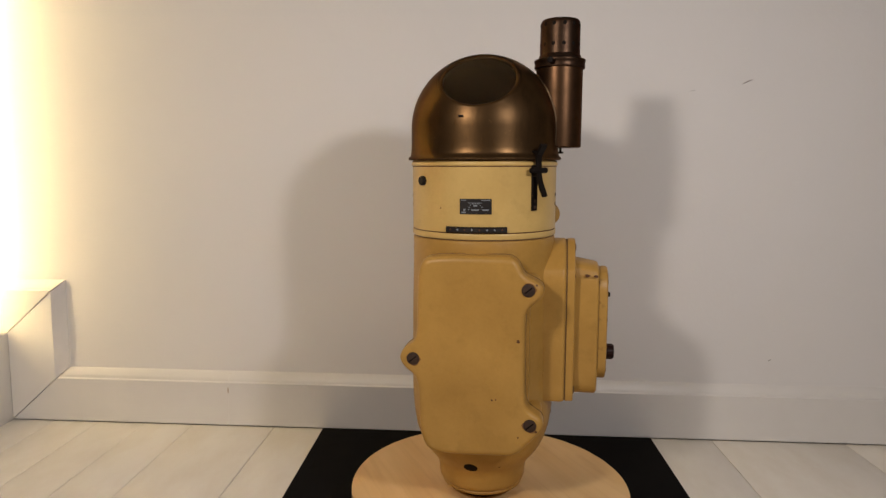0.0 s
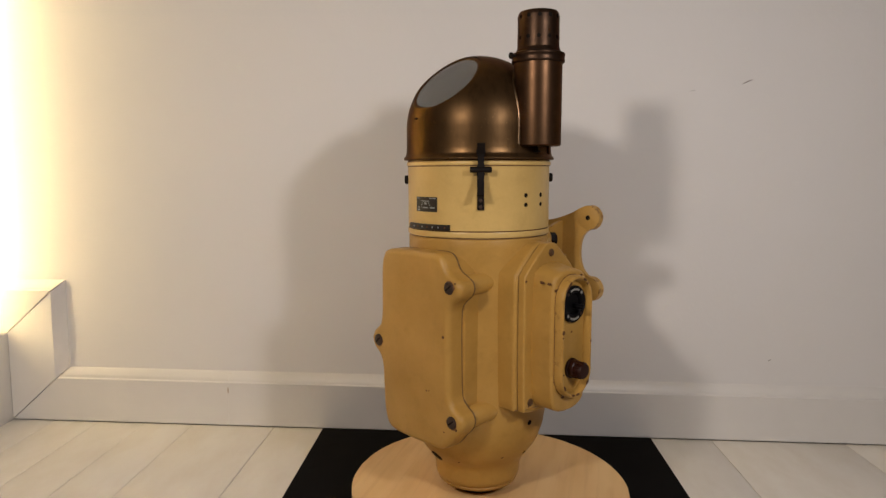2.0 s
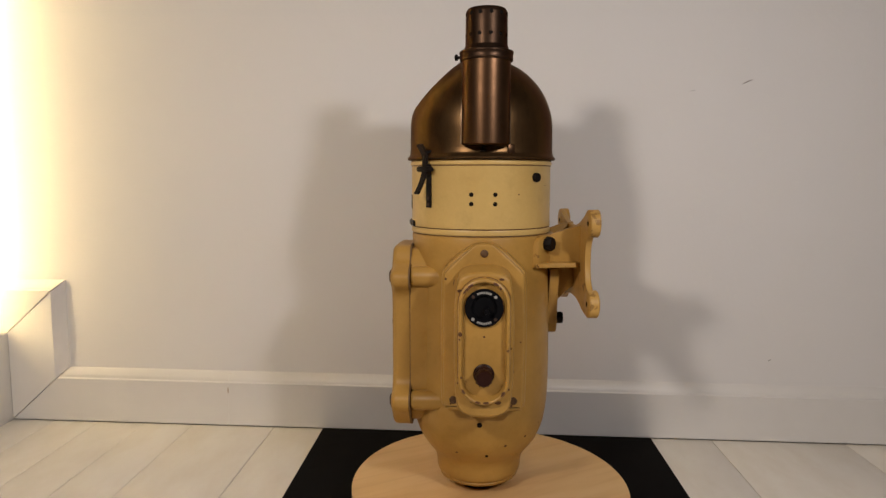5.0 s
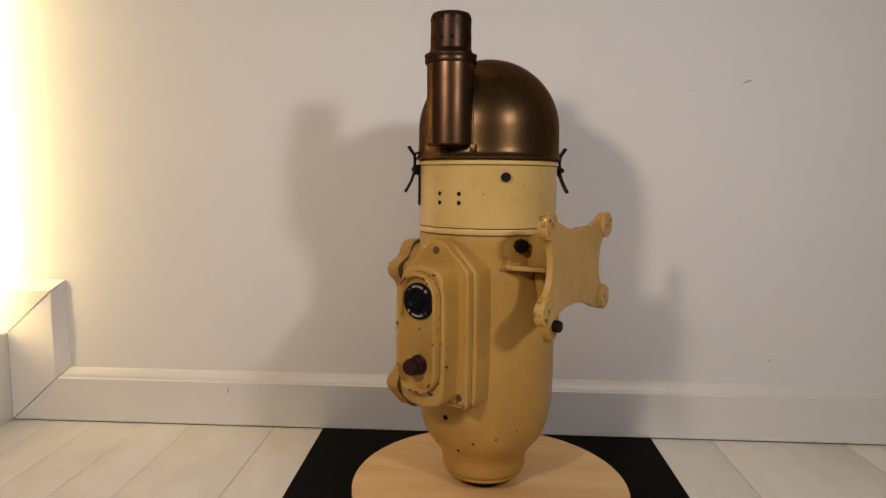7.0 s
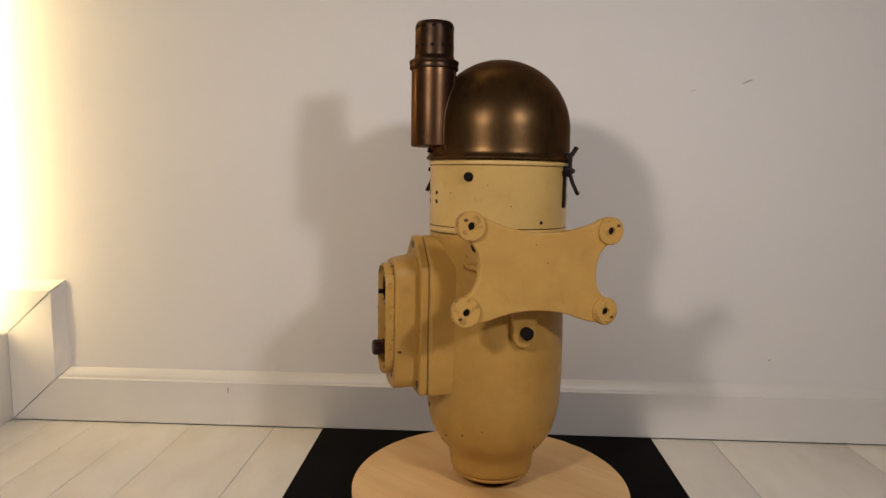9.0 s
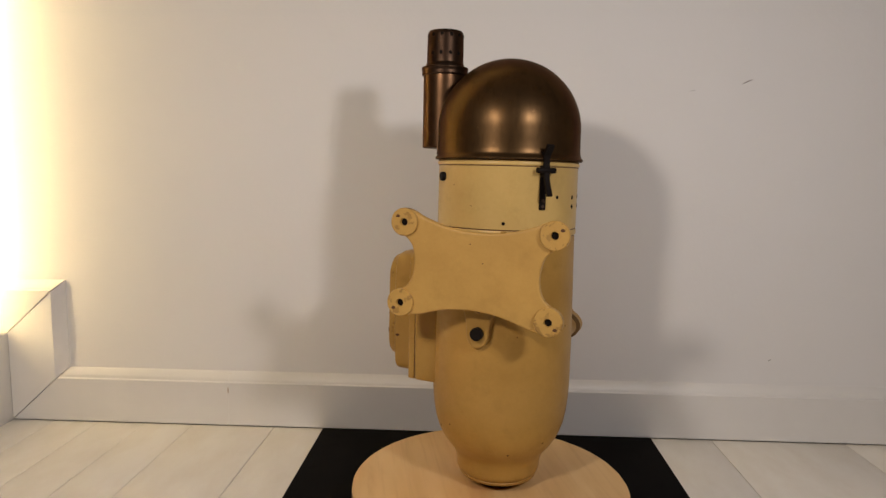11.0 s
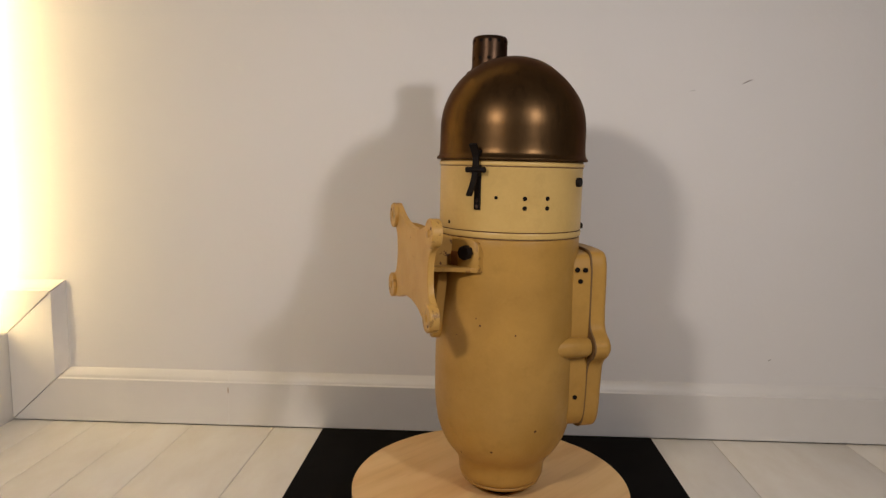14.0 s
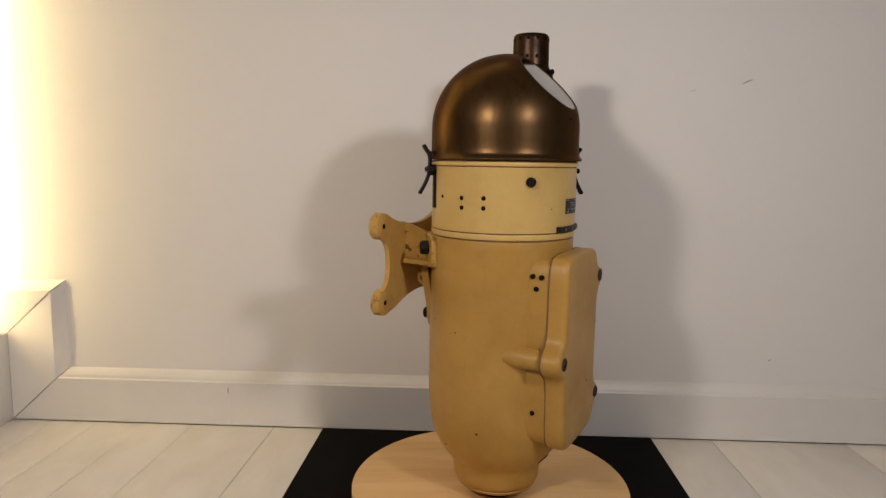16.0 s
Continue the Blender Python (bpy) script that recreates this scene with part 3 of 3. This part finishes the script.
    for y, z, r in ((0.045, 0.196, 0.0022), (-0.052, 0.198, 0.0018), (0.058, 0.30, 0.0016), (-0.060, 0.40, 0.0022)):
        part("paint_chip", move(chip_mesh(r, 0.0008), at(0.1560) @ Matrix.Translation((y, z, 0))), CHIP, fl)
    dl = part("dial", move(lathe([(0, 0), (0.0282, 0), (0.0292, 0.001), (0.0292, 0.0045), (0.0280, 0.0055), (0.0195, 0.0050), (0.0180, 0.0035), (0.0165, 0.0002), (0, 0.0)], 48),
                           at(face) @ Matrix.Translation((0, 0.3635, 0))), DIAL, hs, "round black dial with white lettering round its rim")
    # unreadable lettering as short bars, top and bottom, and four rim screws
    for base, step, cnt in ((90, -8.0, 7), (270, 8.0, 7)):
        for k in range(cnt):
            a = base + (k - (cnt - 1) / 2) * step
            bar = box(-0.0013, 0.0013, -0.0017, 0.0017, 0, 0.0003)
            part("letter_bar", move(bar, at(face + 0.0053) @ Matrix.Translation((0.0236 * math.cos(radians(a)), 0.3635 + 0.0236 * math.sin(radians(a)), 0)) @ pose(0, 0, 0, 0, 0, a - 90)), MARK, dl)
    for a in (45, 135, 225, 315):
        part("dial_screw", move(rod(0.0026, 0.0011, 0.0004, 14), at(face + 0.0050) @ Matrix.Translation((0.0240 * math.cos(radians(a)), 0.3635 + 0.0240 * math.sin(radians(a)), 0))), MARK if a in (45, 225) else BOLT, dl)
    part("dial_pin", move(rod(0.0042, 0.018, 0.001, 16), at(face + 0.0005) @ Matrix.Translation((0.004, 0.3600, 0))), DIAL, dl, "short black dial pin")
    kn = part("knob", move(lathe([(0, 0), (0.0160, 0), (0.0160, 0.003), (0.0142, 0.004), (0.0142, 0.011), (0.0126, 0.0125), (0.0126, 0.0245), (0.0112, 0.0268), (0.0, 0.0275)], 36),
                           at(face) @ Matrix.Translation((0.0, 0.2605, 0))), BAKELITE, hs, "dark red-brown turning knob")
    for k in range(12):
        a = 360 * k / 12
        part("grip_rib", move(box(-0.0011, 0.0011, -0.0009, 0.0009, 0.0135, 0.0245, 0.0004), at(face) @ Matrix.Translation((0.0127 * math.cos(radians(a)), 0.2605 + 0.0127 * math.sin(radians(a)), 0))), BAKELITE, kn)


def drum(root):
    prof = [(0.110, 0.4640), (0.1208, 0.4640), (0.1222, 0.4648), (0.1227, 0.4668), (0.1227, 0.4712), (0.1221, 0.4732), (0.1208, 0.4738), (0.1208, 0.4748), (0.1220, 0.4756), (0.1220, 0.5780),
            (0.1226, 0.5790), (0.1240, 0.5800), (0.1244, 0.5820), (0.1240, 0.5842), (0.1228, 0.5850), (0.1215, 0.5880), (0.112, 0.5882), (0.112, 0.4640)]
    dr = part("drum", lathe(prof, 128, closed=True), DRUM, root, "pale cream painted compass drum", 40)
    for z, r in ((0.4630, 0.1201), (0.4743, 0.1215), (0.5782, 0.12255), (0.5866, 0.1226)):
        part("joint_line", lathe([(r - 0.004, z - 0.0007), (r, z - 0.0007), (r, z + 0.0007), (r - 0.004, z + 0.0007)], 128, closed=True), GRIME if z < 0.47 else CHIP, dr, "thin dark joint")
    dots("drum_hole", [(-7.4, 0.5311, 0.122), (10.7, 0.5311, 0.122), (-7.4, 0.5160, 0.122), (10.7, 0.5160, 0.122),
                       (171.2, 0.5287, 0.122), (-170.9, 0.5294, 0.122), (171.3, 0.5135, 0.122), (-170.9, 0.5140, 0.122)], HOLE, dr, 0.0037, 0.0004)
    dots("drum_hole", [(150.0, 0.5292, 0.122), (106.1, 0.4854, 0.122)], HOLE, dr, 0.0029, 0.0006)
    dots("paint_chip", [(-118.0, 0.5130, 0.122), (80.0, 0.512, 0.122), (62.0, 0.545, 0.122), (30.0, 0.531, 0.122)], CHIP, dr, 0.0012, 0.0002)
    for deg, z in ((-136.8, 0.5553), (46.8, 0.5588)):
        part("drum_screw", move(lathe([(0, 0), (0.0072, 0), (0.0076, 0.001), (0.0076, 0.0065), (0.0068, 0.0080), (0.0, 0.0083)], 20), radial(0.1205, deg, z)), IRON, root, "black round-headed screw")
    # nameplate, curved on the drum, with unreadable markings as bars
    pl = part("nameplate", arc_plate(0.1212, 0.1229, -101.8, -78.5, 0.5045, 0.5285, 14, 0.0003), PLATE, root, "small dark metal nameplate with worn silver markings")
    def bar(a0, a1, z0, z1):
        part("marking_bar", arc_plate(0.1226, 0.12315, a0, a1, z0, z1, 4, 0.0001), PLATE_MARK, pl)
    for a0, a1, z0, z1 in ((-100.8, -97.0, 0.5257, 0.5271), (-86.0, -79.6, 0.5256, 0.5270), (-100.4, -97.2, 0.5062, 0.5086), (-93.2, -87.6, 0.5102, 0.5122), (-84.8, -80.6, 0.5100, 0.5124),
                           (-95.4, -85.6, 0.5216, 0.5226), (-91.6, -88.8, 0.5165, 0.5195), (-99.0, -97.6, 0.5098, 0.5130)):
        bar(a0, a1, z0, z1)
    for k in range(9):
        a = radians(180 - 180 * k / 8)
        bar(-90.2 + 5.0 * math.cos(a) - 0.45, -90.2 + 5.0 * math.cos(a) + 0.45, 0.5118 + 0.0098 * math.sin(a) - 0.0007, 0.5118 + 0.0098 * math.sin(a) + 0.0007)
    # dark scale strip below it
    st = part("scale_strip", arc_plate(0.1212, 0.1262, -112.3, -67.3, 0.4752, 0.4848, 24, 0.0018), PLATE, root, "dark curved scale strip with rivets")
    for k in range(8):
        deg = -108.5 + 37.5 * k / 7
        part("rivet", move(rod(0.0016, 0.0010, 0.0003, 10), radial(0.1258, deg, 0.4803)), PLATE_MARK if k in (1, 3, 5, 6) else CHIP, st)


def hood(root):
    """Bronze hood: short cylinder, half sphere, slanted round window."""
    R, H, zc = 0.1240, 0.1234, 0.6400
    prof = [(0.1215, 0.5885), (0.1285, 0.5885), (0.1297, 0.5905), (0.1290, 0.5928), (0.1262, 0.5950), (0.1248, 0.6000), (0.1242, 0.6080), (0.1240, 0.6200)]
    prof += [(R * math.cos(radians(a)), zc + H * math.sin(radians(a))) for a in np.linspace(0, 88, 26)] + [(0.0, zc + H)]
    r2, h2 = R - 0.0025, H - 0.0025
    prof += [(0.0, zc + h2)] + [(r2 * math.cos(radians(a)), zc + h2 * math.sin(radians(a))) for a in np.linspace(88, 0, 26)] + [(r2, 0.6200)]
    bm = lathe(prof, 128, closed=True)
    az = radians(-91)
    n = Vector((math.cos(az) * math.sqrt(0.5), math.sin(az) * math.sqrt(0.5), math.sqrt(0.5)))
    centre = Vector((0, 0, zc)) + n * 0.10434
    bmesh.ops.bisect_plane(bm, geom=bm.verts[:] + bm.edges[:] + bm.faces[:], plane_co=centre, plane_no=n, clear_outer=True)
    hd = part("hood", bm, BRONZE, root, "dark patinated bronze hood with a slanted window", 40)
    down = Vector((math.cos(az) * math.sqrt(0.5), math.sin(az) * math.sqrt(0.5), -math.sqrt(0.5)))
    frame_m = Matrix.Translation(centre + down * 0.0010) @ n.to_track_quat("Z", "Y").to_matrix().to_4x4()
    part("window_ring", move(lathe([(0.0580, -0.004), (0.0580, -0.0004), (0.0592, 0.0008), (0.0610, 0.0013), (0.0632, 0.0009), (0.0652, -0.0006), (0.0678, -0.0030), (0.0690, -0.0080), (0.0600, -0.0070)],
                                   96, closed=True), frame_m), BRONZE, hd, "raised bronze window ring")
    part("window_pane", move(rod(0.0592, 0.0020, 0.0003, 64), frame_m @ Matrix.Translation((0, 0, -0.0018))), GLASS, hd, "round clear glass pane", 8)
    part("ring_tab", move(box(-0.0035, 0.0035, -0.0016, 0.0016, -0.002, 0.0012, 0.0005), radial(R, -101, 0.6545)), IRON, hd)
    # compass bowl in the dark under the window
    bowl = part("compass_bowl", lathe([(0, 0.575), (0.094, 0.575), (0.102, 0.590), (0.102, 0.600), (0.096, 0.602), (0.090, 0.596), (0.0, 0.596)], 64), IRON, root, "black compass bowl under the hood")
    for k in range(24):
        a = 15 * k
        part("card_mark", move(box(-0.0012 if k % 6 else -0.003, 0.0012 if k % 6 else 0.003, -0.006, 0.006, 0, 0.0006), Matrix.Translation((0.078 * math.cos(radians(a)), 0.078 * math.sin(radians(a)), 0.596)) @ pose(0, 0, 0, 0, 0, a - 90)), MARK, bowl)
    # soldered seam where the lamp tube lies in the hood
    cx, cy, rt = 0.1240, 0.0065, 0.0390
    path = []
    for k in range(181):
        a = radians(90 + k)
        x, y = cx + rt * math.cos(a), cy + rt * math.sin(a)
        rho = math.hypot(x, y)
        if rho < R - 0.0004:
            path.append(Vector((x, y, zc + H * math.sqrt(1 - (rho / R) ** 2))))
    path = [Vector((path[0].x, path[0].y, z)) for z in (0.612, 0.628)] + path + [Vector((path[-1].x, path[-1].y, z)) for z in (0.628, 0.612)]
    part("seam", tube_along(path, 0.0019), SOLDER, hd, "bright soldered seam beside the lamp tube")
    part("hood_clip", move(box(-0.006, 0.006, -0.007, 0.007, 0, 0.006, 0.001), radial(0.121, 22, 0.604)), BRASS, hd)


def lamp_tube(root):
    """Oil-lamp chimney beside the hood."""
    at = Matrix.Translation((0.1240, 0.0065, 0))
    lo = part("lamp_tube", move(lathe([(0, 0.6090), (0.0355, 0.6090), (0.0378, 0.6110), (0.0382, 0.7400), (0.036, 0.7405), (0.0, 0.7405)], 64), at), BRASS, root, "upright dark brass lamp tube with a pierced chimney")
    part("collar", move(lathe([(0.0380, 0.7375), (0.0408, 0.7380), (0.0418, 0.7400), (0.0414, 0.7425), (0.0414, 0.7475), (0.0424, 0.7495), (0.0420, 0.7520), (0.0390, 0.7532), (0.0355, 0.7545), (0.0338, 0.7590), (0.0330, 0.7610), (0.0, 0.7612)], 64), at), SOOT, lo)
    ch = part("chimney", move(lathe([(0.0, 0.7590), (0.0334, 0.7590), (0.0328, 0.7630), (0.0324, 0.8080), (0.0317, 0.8128), (0.0297, 0.8158), (0.0280, 0.8164), (0.0, 0.8166)], 64), at), SOOT, lo, "short pierced chimney cap")
    for row, z in enumerate((0.7755, 0.8070)):
        for k in range(12):
            part("vent_hole", move(rod(0.0032, 0.002, 0.0002, 12), at @ radial(0.0308, 30 * k + 10 + row * 2, z)), HOLE, ch)
    part("thumb_screw", move(join(rod(0.0022, 0.013, 0.0004, 12), move(rod(0.0050, 0.0035, 0.001, 18), Matrix.Translation((0, 0, 0.0095)))), at @ radial(0.0385, -108, 0.7470)), IRON, lo, "small dark thumb screw")
    part("bottom_pin", move(join(rod(0.0020, 0.010, 0.0003, 12), rod(0.0052, 0.003, 0.001, 18)), at @ Matrix.Translation((0.004, -0.004, 0.5995))), IRON, lo)
    part("tube_seam", move(box(-0.0010, 0.0010, -0.0008, 0.0008, 0.614, 0.736, 0.0003), at @ pose(0, 0, 0, 0, 0, 140) @ Matrix.Translation((0.0380, 0, 0))), BRASS, lo)


def clamp(root, deg):
    """Black over-centre clamp that holds the hood to the drum."""
    cl = part("hood_clamp", move(box(-0.0055, 0.0055, -0.034, 0.034, 0, 0.0035, 0.0006), radial(0.1215, deg, 0.5430)), IRON, root, "black iron over-centre clamp")
    def put(name, bm):
        return part(name, move(bm, radial(0.1215, deg, 0.0)), IRON, cl)
    put("crossbar", move(join(rod(0.0046, 0.034, 0.0015, 16)), Matrix.Translation((-0.017, 0.5720, 0.0105)) @ Matrix.Rotation(radians(90), 4, "Y")))
    put("lug", box(-0.0060, 0.0060, 0.562, 0.580, 0.001, 0.0125, 0.001))
    # bent lever that swings out below the bar
    def strip(path, w, th, dx):
        bm = bmesh.new()
        rings = []
        for k, (y, z) in enumerate(path):
            y0, z0 = path[max(k - 1, 0)]
            y1, z1 = path[min(k + 1, len(path) - 1)]
            t = Vector((y1 - y0, z1 - z0)).normalized()
            ny, nz = -t.y * th / 2, t.x * th / 2
            xo = dx * k / (len(path) - 1)
            rings.append([bm.verts.new(p) for p in ((xo - w / 2, y + ny, z + nz), (xo + w / 2, y + ny, z + nz), (xo + w / 2, y - ny, z - nz), (xo - w / 2, y - ny, z - nz))])
        for a, b in zip(rings, rings[1:]):
            for k in range(4):
                bm.faces.new((a[k], a[(k + 1) % 4], b[(k + 1) % 4], b[k]))
        bm.faces.new(rings[0])
        bm.faces.new(list(reversed(rings[-1])))
        return bm
    put("lever", strip([(0.572, 0.010), (0.562, 0.0125), (0.552, 0.016), (0.543, 0.0205), (0.536, 0.0245), (0.532, 0.027)], 0.0090, 0.0042, -0.0020))
    put("link", strip([(0.574, 0.011), (0.584, 0.0100), (0.592, 0.0105), (0.598, 0.0115)], 0.0100, 0.0042, 0.0))
    put("hook", strip([(0.594, 0.0095), (0.597, 0.0115), (0.602, 0.0150), (0.607, 0.0185), (0.6115, 0.0215)], 0.0120, 0.0046, 0.0))
    put("catch", strip([(0.6010, 0.0020), (0.6000, 0.0070), (0.5975, 0.0125)], 0.0140, 0.0036, 0.0))
    for z in (0.514, 0.524):
        part("rivet", move(rod(0.0030, 0.0012, 0.0005, 14), radial(0.1248, deg, z)), BOLT, cl)


def saddle_mesh(a0, a1, z0, z1, n=48):
    """Curved plate on the body; its ends are rounded at the top and feathered into the body."""
    bm = bmesh.new()
    cols = []
    for i in range(n + 1):
        a = a0 + (a1 - a0) * i / n
        d = min(a - a0, a1 - a) * radians(1) * 0.125
        rc, feather = 0.024, 0.007
        top = z1 - (rc - math.sqrt(rc * rc - (rc - d) ** 2) if d < rc else 0.0)
        k = min(d / feather, 1.0)
        r1 = 0.1204 + 0.0100 * math.sqrt(max(1 - (1 - k) ** 2, 0.0))
        b = min(0.003, (r1 - 0.1202) * 0.5)
        ca, sa = math.cos(radians(a)), math.sin(radians(a))
        prof = [(0.118, z0), (r1 - b, z0), (r1, z0 + b), (r1, top - b), (r1 - 0.3 * b, top - 0.3 * b), (r1 - b, top), (0.118, top)]
        cols.append([bm.verts.new((r * ca, r * sa, z)) for r, z in prof])
    m = len(cols[0])
    for c0, c1 in zip(cols, cols[1:]):
        for j in range(m):
            bm.faces.new((c0[j], c1[j], c1[(j + 1) % m], c0[(j + 1) % m]))
    bm.faces.new(cols[0])
    bm.faces.new(list(reversed(cols[-1])))
    return bm


def bracket(root):
    """Mounting bracket: four-armed plate on a saddle bolted to the body."""
    br = part("bracket_saddle", saddle_mesh(45.5, 141.5, 0.4090, 0.4625), CREAM, root, "cream cast saddle of the mounting bracket")
    for a0, a1, z0, z1 in ((68, 84, 0.4172, 0.434), (74, 100, 0.4172, 0.452), (104, 122, 0.4172, 0.440)):
        part("rust_stain", arc_plate(0.1290, 0.1306 + 0.00003 * (a1 - a0), a0, a1, z0, z1, 8, 0.0003), RUST, br, "brown rust stain on the saddle")
    shelf = chaikin([(-0.104, 0.079), (-0.085, 0.105), (-0.076, 0.168), (0.071, 0.178), (0.083, 0.105), (0.095, 0.088), (0.05, 0.105), (0.0, 0.115), (-0.05, 0.105)], 1)
    part("shelf", move(slab(shelf, 0.0075, 0.002), Matrix.Translation((0, 0, 0.4090))), CREAM, br)
    for side in (-1, 1):
        x0 = 0.052 * side - 0.004
        part("rib", move(slab([(0.115, 0.414), (0.172, 0.414), (0.172, 0.478), (0.150, 0.474), (0.118, 0.462)], 0.008, 0.002), Matrix.Translation((x0, 0, 0)) @ facing("+x")), CREAM, br)
    tail = chaikin([(-0.052, 0.411), (0.046, 0.411), (0.026, 0.355), (0.017, 0.318), (0.018, 0.300), (0.008, 0.2810), (-0.012, 0.2810), (-0.022, 0.300), (-0.022, 0.318), (-0.034, 0.355)], 2)
    part("tail_plate", move(slab([(-x, z) for x, z in tail], 0.0160, 0.003), Matrix.Translation((0, 0.1215, 0)) @ facing("+y")), CREAM, br)
    part("gusset", move(slab([(0.128, 0.408), (0.172, 0.408), (0.172, 0.37), (0.150, 0.352), (0.130, 0.330)], 0.008, 0.002), Matrix.Translation((-0.006, 0, 0)) @ facing("+x")), CREAM, br)
    for deg, z in ((57.5, 0.4480), (130.5, 0.4405)):
        part("stud", move(lathe([(0, 0), (0.0112, 0), (0.0120, 0.002), (0.0120, 0.011), (0.0105, 0.0135), (0.0, 0.0140)], 8), radial(0.1300, deg, z)), IRON, br, "black bolt head")
    part("stud", move(lathe([(0, 0), (0.0098, 0), (0.0105, 0.002), (0.0105, 0.011), (0.0090, 0.0130), (0.0, 0.0135)], 20), Matrix.Translation((-0.004, 0.1370, 0.3065)) @ facing("+y")), IRON, br, "black bolt head")
    # the four-armed plate
    at = Matrix.Translation((-0.0095, 0.1790, 0.4150)) @ pose(0, 0, 0, 0, -2.15, 3.5)
    U, V = 0.1210, 0.0655
    arm = [(U + 0.0228, V + 0.002), (U + 0.0155, V + 0.0168), (U, V + 0.0228), (U - 0.014, V + 0.0190), (0.088, 0.0745), (0.05, 0.0630), (0.015, 0.0590)]
    side = [(0.1020, 0.004), (0.1035, 0.018), (0.1090, 0.032), (0.1200, 0.0425), (U + 0.0168, V - 0.0155)]
    quarter = side + arm
    top = quarter + [(-u, v) for u, v in reversed(quarter)]
    out = top + [(-u, -v * (1.10 if abs(u) < 0.09 else 1)) for u, v in top]
    pl = part("bracket_plate", move(slab([(-u, v) for u, v in chaikin(out, 1)], 0.0100, 0.0030), at @ Matrix.Translation((0, -0.0135, 0)) @ facing("+y")), PALE, root, "four-armed cream mounting plate with bolt bosses")
    for u in (-U, U):
        for v in (-V, V):
            part("boss", move(lathe([(0.0, -0.0139), (0.0200, -0.0139), (0.0222, -0.0125), (0.0226, 0.0008), (0.0212, 0.0025), (0.0068, 0.0025), (0.0060, 0.0010), (0.0058, -0.006), (0, -0.006)], 36),
                              at @ Matrix.Translation((u, 0, v)) @ facing("+y")), PALE, pl)
            part("bolt_hole", move(rod(0.0058, 0.0016, 0.0002, 16), at @ Matrix.Translation((u, -0.0045, v)) @ facing("+y")), HOLE, pl)
            part("bolt_hole", move(rod(0.0044, 0.0006, 0.0002, 16), at @ Matrix.Translation((u, -0.0138, v)) @ facing("-y")), HOLE, pl)
            part("paint_chip", move(slab(chaikin([(-0.004, -0.002), (0.003, -0.003), (0.0045, 0.001), (-0.001, 0.003)], 1), 0.0004), at @ Matrix.Translation((u * 1.09, 0.0024, v * 1.14)) @ facing("+y")), CHIP, pl)
    for u, v, s_ in ((-0.012, 0.012, 0.6), (0.01, 0.040, 0.5)):
        part("paint_chip", move(slab(chaikin([(-0.003 * s_, -0.001), (0.002 * s_, -0.002 * s_), (0.003 * s_, 0.001), (0, 0.0018 * s_)], 1), 0.0004), at @ Matrix.Translation((u, -0.0037, v)) @ facing("+y")), CHIP, pl)


def binnacle():
    root = tagged(new("binnacle"), "old cream painted ship's compass binnacle with a bronze hood", "binnacle")
    casting(root)
    front_housing(root)
    instrument_box(root)
    drum(root)
    hood(root)
    lamp_tube(root)
    clamp(root, -44.3)
    clamp(root, 135.6)
    bracket(root)
    return root


# ---- build ----
room()
skirting()
wall_marks()
led_strip()
ceiling_panel()
mat()
disc = turntable()
bin_ob = binnacle()
floor()

# degrees that the board has turned, second by second
TURNS = [(0.0, 0.0), (0.5, -8.5), (1.0, -21.0), (1.5, -30.3), (2.0, -37.6), (2.5, -45.3), (3.0, -53.0), (3.5, -60.9), (4.0, -66.1), (4.2, -68.7), (6.3, -108.8), (6.5, -111.5), (7.0, -117.7), (7.5, -125.0), (8.0, -134.5), (8.5, -144.5), (9.0, -155.1), (9.2, -159.2), (11.3, -199.7), (11.5, -203.2), (12.0, -211.8), (12.5, -219.8), (13.0, -228.2), (13.5, -236.5), (13.8, -241.6), (14.0, -246.8), (14.5, -258.0), (15.0, -268.7), (15.5, -280.8), (16.0, -289.3)]


def motions():
    seat = pose(-0.01175, -0.01783, 0.0010, 0.527, -0.643, 0) @ pose(0, 0, 0, 0, 0, -5.0)
    walk(disc, [(t, pose(0.0015, 0.001, 0, 0, 0, a - 1.7)) for t, a in TURNS])
    walk(bin_ob, [(t, pose(0, 0, 0, 0, 0, a - 1.7) @ seat) for t, a in TURNS])


motions()
